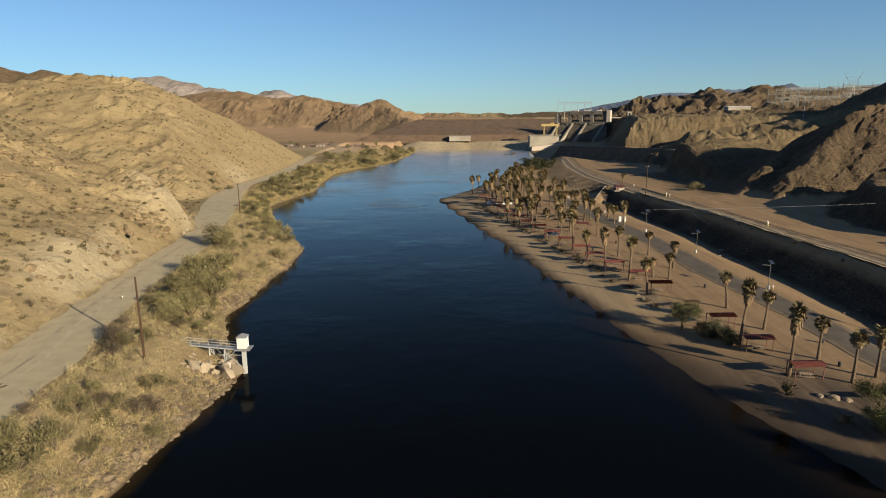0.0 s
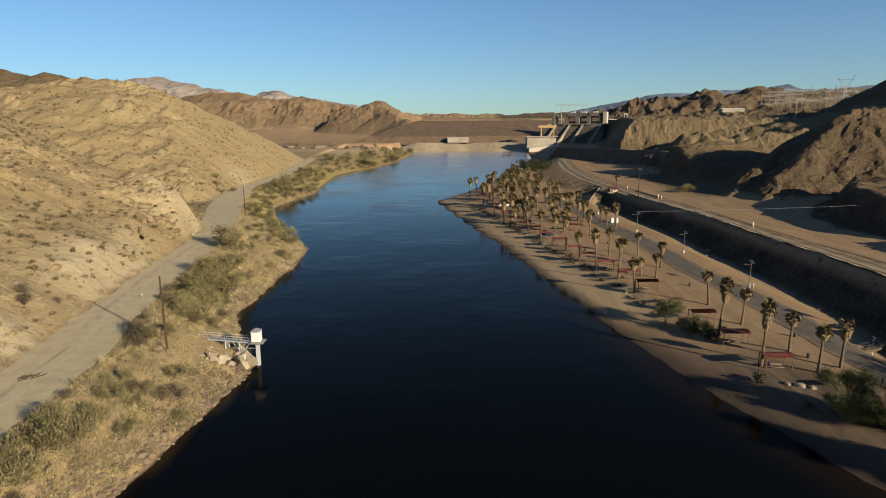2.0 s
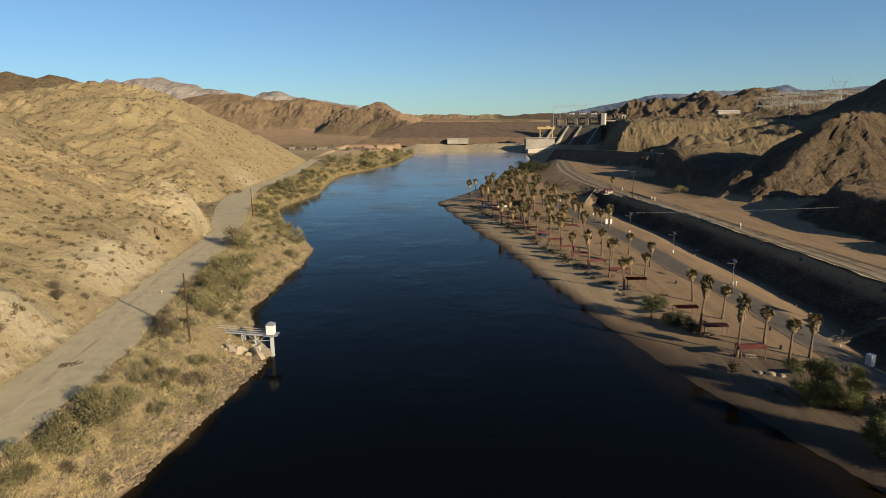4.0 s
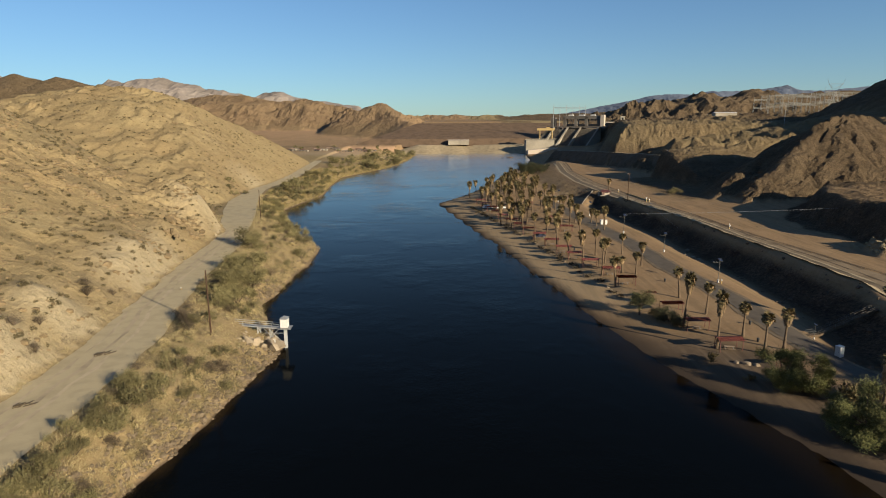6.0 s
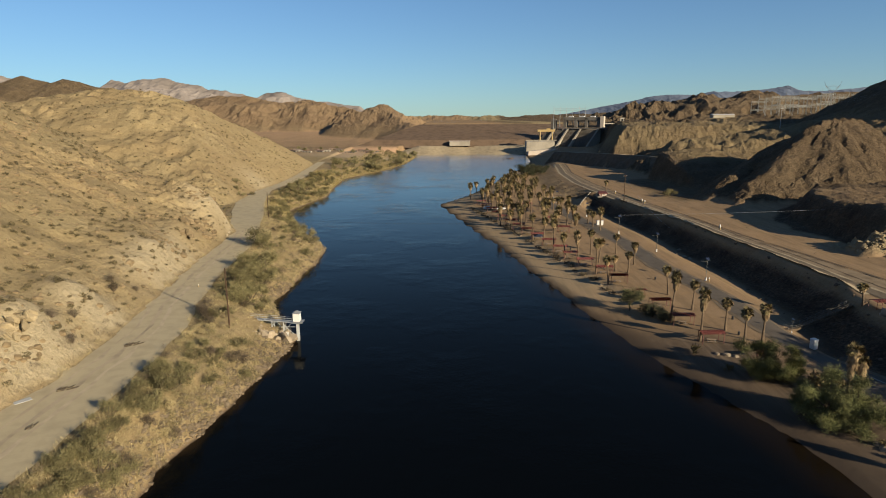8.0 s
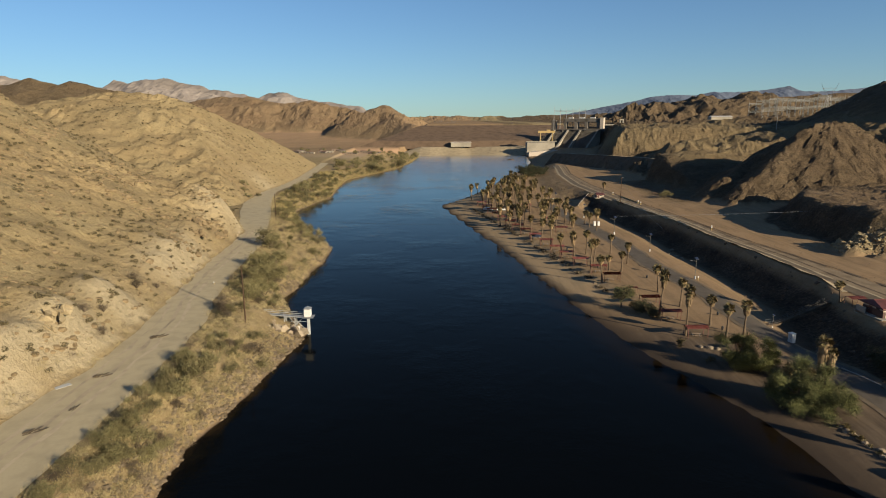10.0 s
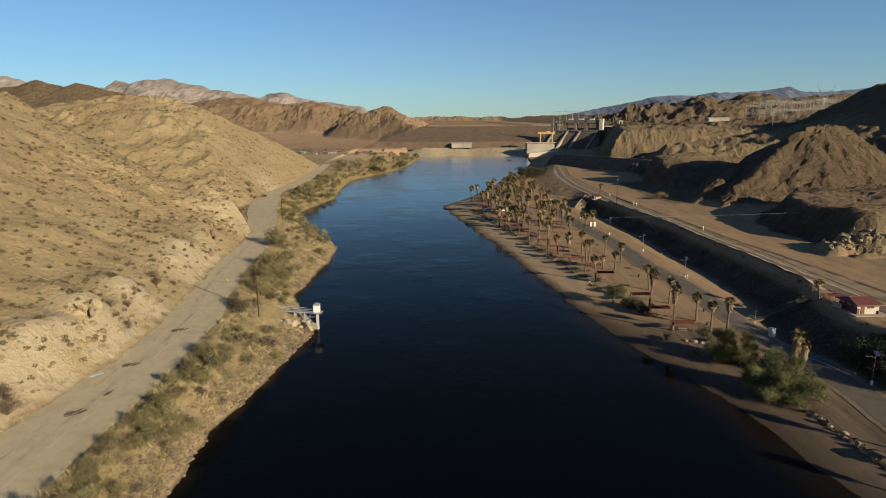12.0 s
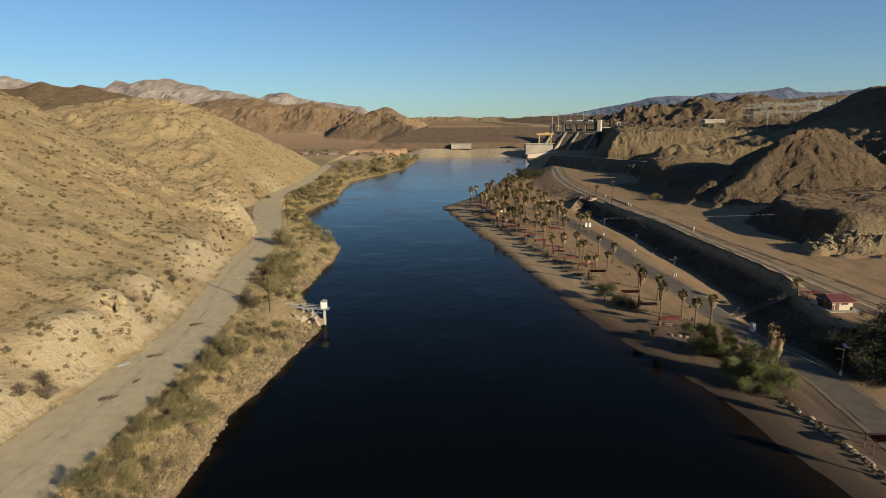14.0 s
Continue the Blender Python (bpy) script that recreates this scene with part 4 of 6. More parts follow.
trees = [desert_tree(21 + k, "tamarisk_tree", "dark dense tamarisk on sandy ground by the park", TAMARISK, 7.0, 5.2, 5500, 0.2, "dark trees below the restroom") for k in range(2)]
place(trees, [(53.4, 113.8, 0.5, 3), (52.4, 116.0, 0.42, 3), (55.6, 111.0, 0.42, 3), (54.6, 109.6, 0.3, 3), (90, 71, 0.7, 3), (96, 73, 0.65, 3), (102, 75, 0.6, 3), (93, 66, 1.0, 3), (100, 68, 1.0, 3), (107, 72, 0.95, 3), (91, 58, 0.9, 3), (99, 58, 1.1, 3), (108, 60, 1.1, 3), (114, 76, 0.55, 3), (116, 66, 0.9, 3), (106, 48, 1.0, 3),
              (73, 489, 1.3, 3), (80, 494, 1.4, 3), (70, 500, 1.3, 3), (86, 500, 1.1, 3), (77, 507, 1.4, 3)])
place([shrub(39, "terrace_bush", "large olive-green bush at the foot of the dark hill", "bush", "", SHRUB, 1800, 0.08)], [(130.5, 312, 2.6, 3)])
bushes = [shrub(31 + k, "agave_bush", "dark spiky bush on the sand by the palms", "bush", "park bushes", FROND, 300, 0.26) for k in range(2)]
place(bushes, [(69.2, 69.4, 1.6, 3), (71.2, 71.5, 1.4, 3), (54.4, 89.8, 0.9, 3), (57.5, 80.5, 0.7, 3), (73.5, 70.5, 1.0, 3), (67.5, 60.5, 0.8, 3)] + [(68.3 + 0.02 * k * 4 + rng.uniform(-0.4, 0.4), 51 - 2.1 * k, rng.uniform(0.3, 0.55), 5) for k in range(16)])
clumps = [shrub(35 + k, "beach_clump", "low dark brown brush on the edge of the beach", "bush", "brush along the beach edge", SCARP_BRUSH, 420, 0.12, 1.1, 1.5, 12) for k in range(2)]
row = []
for k in range(54):
    y = 128 + k * 3.3 + rng.uniform(-1.4, 1.4)
    if noise.noise((y * 0.13, 2.2, 0.4)) > -0.2:
        row.append((float(along(y, RIGHT)) + 13.2 + rng.uniform(-0.9, 0.9), y, rng.uniform(0.55, 1.05), 5))
place(clumps, row)

# left bank: green and dry brush from the waterline to the road
spots_green, spots_dry, spots_brown = [], [], []
for x, y, s in ((-66.5, 174, 1.9), (-64, 171, 1.5), (-57.5, 146, 1.9), (-55, 141, 2.0), (-60, 139, 1.6), (-54, 134, 1.7), (-58, 132, 1.5), (-73, 240, 1.2), (-79, 250, 1.2), (-86, 260, 1.1), (-66, 225, 1.3), (-62, 216, 1.3),
                (-54, 200, 1.3), (-57, 207, 1.3), (-98, 360, 2.5), (-94, 366, 2.2), (-101, 352, 1.6), (-49, 56, 1.3), (-48, 61, 1.3), (-50, 63, 1.0), (-47, 66, 1.1), (-47.5, 53, 1.0), (-120, 318, 0.9), (-125, 325, 0.8), (-118, 330, 0.8), (-128, 334, 0.9), (-54, 110, 1.3), (-52, 117, 1.4), (-57, 121, 1.4)):
    spots_green.append((x, y, s, 4))
for k in range(330):
    y = rng.uniform(5, 330) if k < 270 else rng.uniform(330, 600)
    t = rng.uniform(0.12, 0.95)
    xl, xo = float(along(y, LEFT)), float(along(y, ROAD_OUT))
    x = xl + (xo - xl) * t
    if 88 < y < 106 and x > -50:
        continue
    s = rng.uniform(0.4, 1.0) * (1.0 - 0.35 * (t > 0.8))
    pick = rng.random()
    (spots_green if pick < 0.28 else spots_dry if pick < 0.8 else spots_brown).append((x, y, s, 5))
for k in range(300):
    y = rng.uniform(0, 140)
    xl, xo = float(along(y, LEFT)), float(along(y, ROAD_OUT))
    x = xl + (xo - xl) * rng.uniform(0.08, 0.9)
    if not (86 < y < 107 and x > -51):
        rng.choice((spots_green, spots_dry, spots_dry, spots_dry, spots_brown)).append((x, y, rng.uniform(0.3, 0.8), 5))
for k in range(420):
    y = rng.uniform(0, 235)
    xl, xo = float(along(y, LEFT)), float(along(y, ROAD_OUT))
    x = xl + (xo - xl) * rng.uniform(0.08, 0.93)
    if not (86 < y < 107 and x > -51):
        rng.choice((spots_green, spots_dry, spots_dry, spots_brown, spots_brown)).append((x, y, rng.uniform(0.22, 0.6), 5))
for x, y, s in ((-55, 95, 1.3), (-53.5, 92.5, 1.2), (-57, 98, 1.0), (-42.5, 80, 1.25), (-44, 78, 1.0), (-52, 89, 1.0), (-47, 76, 0.9)):
    spots_brown.append((x, y, s, 5))
for k in range(60):
    y = rng.uniform(560, 835)
    spots_green.append((float(along(y, LEFT)) - 2 - 45 * rng.random() ** 1.6, y, rng.uniform(1.0, 2.2), 4))
for k in range(60):
    y = rng.uniform(330, 600)
    xl, xo = float(along(y, LEFT)), float(along(y, ROAD_OUT))
    spots_green.append((xl + (xo - xl) * rng.uniform(0.02, 0.8), y, rng.uniform(0.7, 1.3), 4))
for x, y, s in ((-71, 34, 1.3), (-72.5, 36, 1.1), (-73, 31, 1.0), (-70.5, 71, 0.8), (-74, 78, 0.8), (-77, 98, 1.0), (-79, 101, 0.9), (-76, 106, 0.7), (-75, 73, 0.9)):
    spots_brown.append((x, y, s, 5))
for k in range(190):
    y = rng.uniform(10, 240)
    rng.choice((spots_dry, spots_dry, spots_brown)).append((float(along(y, ROAD_IN)) - 3 * rng.random() ** 1.5, y, rng.uniform(0.22, 0.62), 5))


def low_brush(name, material, label, spots, n=84):
    """The many low bushes between the large ones, joined."""
    s = Soup()
    for x, y, size, _ in spots:
        p = Vector((x, y, ground_z(x, y)))
        for k in range(n):
            o = Vector((rng.gauss(0, 1), rng.gauss(0, 1), abs(rng.gauss(0, 0.9)))).normalized() * size * 2.1 * rng.random() ** 0.45
            if k % 2:
                s.leaf(p + o, size * 0.14, rng)
            else:
                way = (o.normalized() + Vector((0, 0, 0.7))).normalized()
                s.quad(p + o, way * size * 0.36, way.orthogonal().normalized() * size * 0.04)
    tagged(new(name, s.mesh(name, material)), label, "brush", kind="stuff")


LOW = 0.62
cover = ([], [], [])
for k in range(1500):
    y = rng.uniform(-5, 250)
    xl, xo = float(along(y, LEFT)), float(along(y, ROAD_OUT))
    x = xl + (xo - xl) * rng.uniform(0.08, 0.95)
    if not (90 < y < 106 and x > -47) and noise.noise((x * 0.13, y * 0.09, 4.4)) > -0.22:
        cover[rng.choice((0, 0, 1, 1, 1, 2, 2))].append((x, y, rng.uniform(0.3, 0.62) + 0.35 * rng.random() ** 3, 5))
for k in range(150):
    y = rng.uniform(-10, 150) if k < 80 else rng.uniform(150, 420)
    xl, xo = float(along(y, LEFT)), float(along(y, ROAD_OUT))
    x = xl + (xo - xl) * rng.uniform(0.16, 0.8)
    if noise.noise((x * 0.11, y * 0.11, 0.5)) > -0.12 and not (86 < y < 108 and x > -52):
        spots_green.append((x, y, rng.uniform(0.6, 0.85), 5))
for k in range(1100):
    y = rng.uniform(-10, 420) if k < 520 else rng.uniform(-5, 170)
    xl, xo = float(along(y, LEFT)), float(along(y, ROAD_OUT))
    if not 92 < y < 104:
        cover[rng.choice((0, 0, 1, 2, 2))].append((xl + (xo - xl) * rng.uniform(0.01, 0.16 if k < 520 else 0.34), y, rng.uniform(0.3, 0.62), 5))
tall = [[s for s in spots if s[2] >= LOW] for spots in (spots_green, spots_dry, spots_brown)]
kinds = [shrub(41 + k, "green_bush", "olive-green riverside bush on the gravelly bank", "bush", "bushes on the river bank", SHRUB, 1800, 0.07) for k in range(4)]
place(kinds, [(x, y, s * 1.8, lean) for x, y, s, lean in tall[0][:480]])
kinds = [shrub(51 + k, "dry_bush", "straw-coloured dry bush on the gravelly bank", "bush", "dry bushes on the river bank", DRY, 520, 0.092, 1.4, 1.3, 12) for k in range(3)]
place(kinds, [(x, y, s * 1.2, lean) for x, y, s, lean in tall[1][:260]])
kinds = [shrub(61 + k, "bare_bush", "leafless dark brown brush on the river bank", "bush", "bare bushes on the river bank", BROWN, 700, 0.085, 2.0, 1.5, 16) for k in range(2)]
place(kinds, [(x, y, s * 1.2, lean) for x, y, s, lean in tall[2][:260]])

low_brush("low_green_brush", SHRUB, "low olive-green brush on the river bank", [s for s in spots_green if s[2] < LOW] + cover[0])
low_brush("low_dry_brush", DRY, "low straw-coloured brush on the river bank", [s for s in spots_dry if s[2] < LOW] + tall[1][260:] + cover[1])
low_brush("low_brown_brush", BROWN, "low brown brush on the river bank", [s for s in spots_brown if s[2] < LOW] + cover[2])


def scatter(name, material, label, count, where, make, kind="stuff"):
    s = Soup()
    pts = [where() for _ in range(count)]
    zs, _ = terrain(np.array([p[0] for p in pts]), np.array([p[1] for p in pts]))
    for (x, y), z in zip(pts, zs):
        if z > 0.02:
            make(s, Vector((x, y, z)))
    return tagged(new(name, s.mesh(name, material)), label, name.split("_")[-1], kind=kind)


def tuft(size, n, flat=0.6):
    def make(s, p):
        k = size * rng.uniform(0.5, 1.4)
        for _ in range(n):
            o = Vector((rng.gauss(0, 1), rng.gauss(0, 1), abs(rng.gauss(0, 0.8)))).normalized() * k * 0.5 * rng.random() ** 0.4
            s.leaf(p + o, k * 0.13, rng)
    return make


def grass(size, n):
    def make(s, p):
        k = size * rng.uniform(0.5, 1.3)
        for _ in range(n):
            s.blade(p + Vector((rng.gauss(0, 0.5), rng.gauss(0, 0.5), 0)), k * rng.uniform(0.6, 1.2), rng)
    return make


def on_left_hill():
    y = rng.uniform(0, 230) if rng.random() < 0.6 else rng.uniform(230, 520)
    return float(along(y, ROAD_IN)) - 2 - 165 * rng.random() ** 1.1, y


def on_left_bank():
    y = rng.uniform(0, 330)
    xl, xo = float(along(y, LEFT)), float(along(y, ROAD_OUT))
    return xl + (xo - xl) * rng.uniform(0.06, 1.03), y


def left_edge():
    y = rng.uniform(0, 420) if rng.random() < 0.45 else rng.uniform(0, 150)
    return float(along(y, LEFT)) - rng.uniform(-0.9, 1.0) - 4.5 * rng.random() ** 2.2, y


def on_right_shelf():
    y = rng.uniform(60, 420)
    return float(along(y, HIGH_OUT)) + 2 + 120 * rng.random() ** 1.3, y


def on_right_bank():
    y = rng.uniform(60, 420)
    a, b = float(along(y, FOOT)), float(along(y, TOP))
    return a + (b - a) * rng.uniform(-0.25, 1.0), y


def loose(lo, hi):
    return lambda s, p: s.rock(p, rng.uniform(lo, hi) * rng.choice((0.6, 0.8, 1.0, 1.3)), rng)


scatter("desert_scrub", DESERT, "low dry shrubs dotted over the pale hillside", 4600, on_left_hill, tuft(1.35, 46))
scatter("bank_grass", DRY, "dry yellow grass tufts on the river bank", 5500, on_left_bank, grass(0.24, 16))
scatter("terrace_scrub", DESERT, "sparse dry shrubs on the gravel terrace", 700, on_right_shelf, tuft(0.7, 8))
def far_left_bank():
    y = rng.uniform(250, 840)
    if y < 430 and rng.random() < 0.15:
        y = rng.uniform(430, 840)
    xl = float(along(y, LEFT))
    wide = 60 if y > 590 else min(26, max(xl - float(along(y, ROAD_OUT)) - 3.0, 1.5))
    return xl - 1 - rng.random() ** 1.5 * wide, y


REED = leaf_material("reeds", (0.17, 0.135, 0.05), (0.38, 0.3, 0.125))
scatter("riverside_reeds", REED, "yellow-green reeds and low brush on the far bank", 7500, far_left_bank, tuft(1.6, 14))
scatter("shore_rocks", SHORE_ROCK, "tan broken rocks along the waterline", 4200, left_edge, loose(0.25, 1.15))
scatter("slope_rocks", DARK_ROCK, "loose rubble on the terrace slope", 400, on_right_bank, loose(0.4, 1.2))
def on_right_hills():
    return rng.uniform(132, 400), rng.uniform(140, 560)


def crag(s, p):
    if p.z > 10:
        s.rock(p, rng.uniform(0.4, 1.0), rng, 0.6)


scatter("crag_rocks", CRAG_ROCK, "dark broken rock standing out of the rugged hills", 2600, on_right_hills, crag)
def on_knob():
    while True:
        x, y = rng.uniform(134, 180), rng.gauss(157.5, 4.0)
        if 8.0 < ground_z(x, y) < 15 and noise.noise((x * 0.16, y * 0.16, 1.7)) > -0.15:
            return x, y


def block_rock(s, p):
    k = rng.uniform(0.7, 1.3) * (1 + 0.8 * rng.random() ** 4)
    s.rock(p + Vector((0, 0, -0.22 * k)), k, rng, 0.7)


scatter("knob_rocks", KNOB_ROCK, "pale yellow broken rock heaped at the foot of the mesa", 620, on_knob, block_rock)
scatter("hill_rocks", TAN_ROCK, "loose stones on the pale hillside", 6500, on_left_hill, loose(0.25, 0.9))


def on_spur():
    """Broken rock in clusters: thick on the spur's nose, thin up the slope."""
    while True:
        y = rng.uniform(20, 460) if rng.random() < 0.55 else rng.gauss(190, 28)
        x = float(along(y, ROAD_IN)) - 3 - 120 * rng.random() ** 1.3
        if noise.noise((x * 0.06, y * 0.06, 3.1)) + 0.5 * noise.noise((x * 0.2, y * 0.2, 7)) > 0.12:
            return x, y


def ledge(s, p):
    k = rng.uniform(0.8, 1.9) * (1 + rng.random() ** 4)
    s.rock(p + Vector((0.05 * k, 0, -0.2 * k)), k, rng, 0.6)


scatter("ledge_rocks", LEDGE_ROCK, "angular ledges of broken tan rock on the hillside", 2600, on_spur, ledge)


# ---- park ----
def picnic_shelter(length=5.6, depth=3.0):
    """A low gabled sheet-metal roof on four steel posts."""
    ob = tagged(new("picnic_shelter"), "open picnic shelter with a red metal roof on posts", "shelter", "picnic shelters along the beach")
    bm = bmesh.new()
    h, e = 2.95, 2.5
    for s in (-1, 1):
        a = [bm.verts.new(p) for p in ((-length / 2, 0, h), (length / 2, 0, h), (length / 2, s * depth / 2, e), (-length / 2, s * depth / 2, e))]
        bm.faces.new(a)
    bmesh.ops.solidify(bm, geom=bm.faces[:], thickness=0.1)
    bmesh.ops.recalc_face_normals(bm, faces=bm.faces[:])
    roof = part("roof", bm, RED_ROOF, ob, "faded red metal roof")
    for k in range(9):
        rib = bmesh.new()
        x = -length / 2 + 0.15 + k * (length - 0.3) / 8
        for s in (-1, 1):
            tube(rib, (x, 0, h + 0.03), (x, s * depth / 2, e + 0.03), 0.018, sides=4)
        part("seam", rib, RED_ROOF, roof)
    for x in (-1, 1):
        for y in (-1, 1):
            part("post", box(bmesh.new(), x * (length / 2 - 0.35), y * (depth / 2 - 0.3), -0.1, 0.12, 0.12, 2.75), RED_POST, ob)
    for y in (-1, 1):
        part("beam", box(bmesh.new(), 0, y * (depth / 2 - 0.3), 2.42, length - 0.5, 0.1, 0.16), RED_POST, ob)
    return ob


def picnic_table():
    ob = tagged(new("picnic_table"), "weathered picnic table with two benches under a shelter", "table", "picnic tables")
    part("tabletop", box(bmesh.new(), 0, 0, 0.72, 2.2, 0.8, 0.06, bevel=0.01), TABLE_WOOD, ob)
    for s in (-1, 1):
        part("bench", box(bmesh.new(), 0, s * 0.75, 0.42, 2.2, 0.28, 0.05, bevel=0.01), TABLE_WOOD, ob)
    for x in (-0.8, 0.8):
        bm = box(bmesh.new(), x, 0, -0.05, 0.08, 0.1, 0.78)
        box(bm, x, 0, 0.36, 0.07, 1.6, 0.06)
        part("leg", bm, GALV, ob)
    return ob


def stand(ob, x, y, turn=0.0, size=1.0, sink=0.0):
    return pose(x, y, ground_z(x, y) - sink, 0, 0, turn) @ Matrix.Scale(size, 4)


def set_out(ob, spots):
    for x, y, turn, size in spots[1:]:
        copy_thing(ob, stand(ob, x, y, turn, size))
    x, y, turn, size = spots[0]
    ob.matrix_basis = stand(ob, x, y, turn, size)


SHELTERS = [(60.3, 95.2), (58.5, 107.6), (57.0, 119.5), (52.5, 142.8), (50.9, 153.4), (47.2, 164.3), (44.6, 175.1), (42.8, 185.7), (40.7, 198.5), (38.2, 210.9), (35.6, 222.5),
            (33.2, 234.0), (31.0, 246.0), (28.5, 258.5), (26.5, 271.0), (25.0, 284.0), (23.0, 298.0), (21.0, 312.0), (52.0, 226.0), (50.0, 252.0), (46.0, 300.0), (67.1, 85.3), (74.6, 31.8)]
set_out(picnic_shelter(), [(x, y, rng.uniform(-3, 3), 0.62 if k == 21 else 1.0) for k, (x, y) in enumerate(SHELTERS)] + [(55.7, 131.3, 0, 0.55)])
set_out(picnic_table(), [(x + rng.uniform(-0.4, 0.4), y + rng.uniform(-0.2, 0.2), rng.uniform(-8, 8), 1.0) for x, y in SHELTERS[:21]])


def trash_can():
    ob = tagged(new("trash_can"), "black round trash can standing on the sand", "trash can", "park trash cans")
    bm = bmesh.new()
    tube(bm, (0, 0, 0), (0, 0, 0.85), 0.3, 0.34, 14)
    body = part("drum", bm, BLACK, ob)
    bm = bmesh.new()
    tube(bm, (0, 0, 0.85), (0, 0, 1.05), 0.36, 0.2, 14)
    part("lid", bm, BLACK, ob)
    return ob


set_out(trash_can(), [(x, y, 0, 0.85) for x, y in ((68.4, 98.7), (64.9, 145.6), (71.8, 109.1), (74.4, 87.4), (52.5, 160.0), (47.5, 189.0), (58.0, 200.0), (70.5, 60.0))])


def street_lamp():
    """A solar street lamp on a white-painted foot."""
    ob = tagged(new("street_lamp"), "grey solar street lamp on a white concrete foot", "street lamp", "park street lamps")
    bm = bmesh.new()
    tube(bm, (0, 0, 0.7), (0, 0, 7.0), 0.085, 0.06, 10)
    part("pole", bm, RAIL, ob)
    bm = bmesh.new()
    tube(bm, (0, 0, -0.2), (0, 0, 0.95), 0.3, 0.26, 12)
    part("foot", bm, WHITE, ob, "white-painted concrete foot")
    bm = bmesh.new()
    tube(bm, (0, 0, 6.0), (-1.5, 0, 6.25), 0.045, 0.04, 8)
    part("arm", bm, RAIL, ob)
    bm = box(bmesh.new(), -1.7, 0, 6.18, 0.65, 0.28, 0.12, bevel=0.03)
    part("lamp_head", bm, RAIL, ob)
    bm = box(bmesh.new(), 0.1, 0, 6.9, 1.0, 1.3, 0.06, rx=25)
    panel = part("solar_panel", bm, PANEL, ob, "dark solar panel")
    bm = box(bmesh.new(), 0.1, 0, 6.87, 1.08, 1.38, 0.04, rx=25)
    part("panel_frame", bm, RAIL, panel)
    return ob


set_out(street_lamp(), [(80.0, 144.3, 0, 1.0), (79.0, 185.4, 5, 1.0), (86.0, 61.2, 0, 1.0), (75.0, 221.2, 5, 1.15), (72.0, 268.0, 8, 1.0), (66.0, 318.0, 8, 1.0), (82.4, 101.4, 40, 0.5)])


def portable_toilet():
    ob = tagged(new("portable_toilet"), "white portable toilet cabin beside the park lane", "portable toilet", "portable toilets")
    part("cabin", box(bmesh.new(), 0, 0, 0.08, 1.15, 1.15, 2.1, bevel=0.05), WHITE, ob)
    part("roof", box(bmesh.new(), 0, 0, 2.18, 1.22, 1.22, 0.16, bevel=0.06), WHITE, ob)
    door = part("door", box(bmesh.new(), -0.59, 0, 0.2, 0.05, 0.75, 1.85, bevel=0.01), WHITE, ob)
    part("handle", box(bmesh.new(), -0.63, -0.28, 1.05, 0.04, 0.05, 0.16), BLACK, door)
    part("skid", box(bmesh.new(), 0, 0, -0.05, 1.2, 1.2, 0.13), BLACK, ob)
    return ob


set_out(portable_toilet(), [(82.1, 92.2, 20, 1.05), (71.5, 243.2, 5, 0.95), (73.4, 243.2, 5, 0.95), (66.5, 330.0, 5, 0.95)])


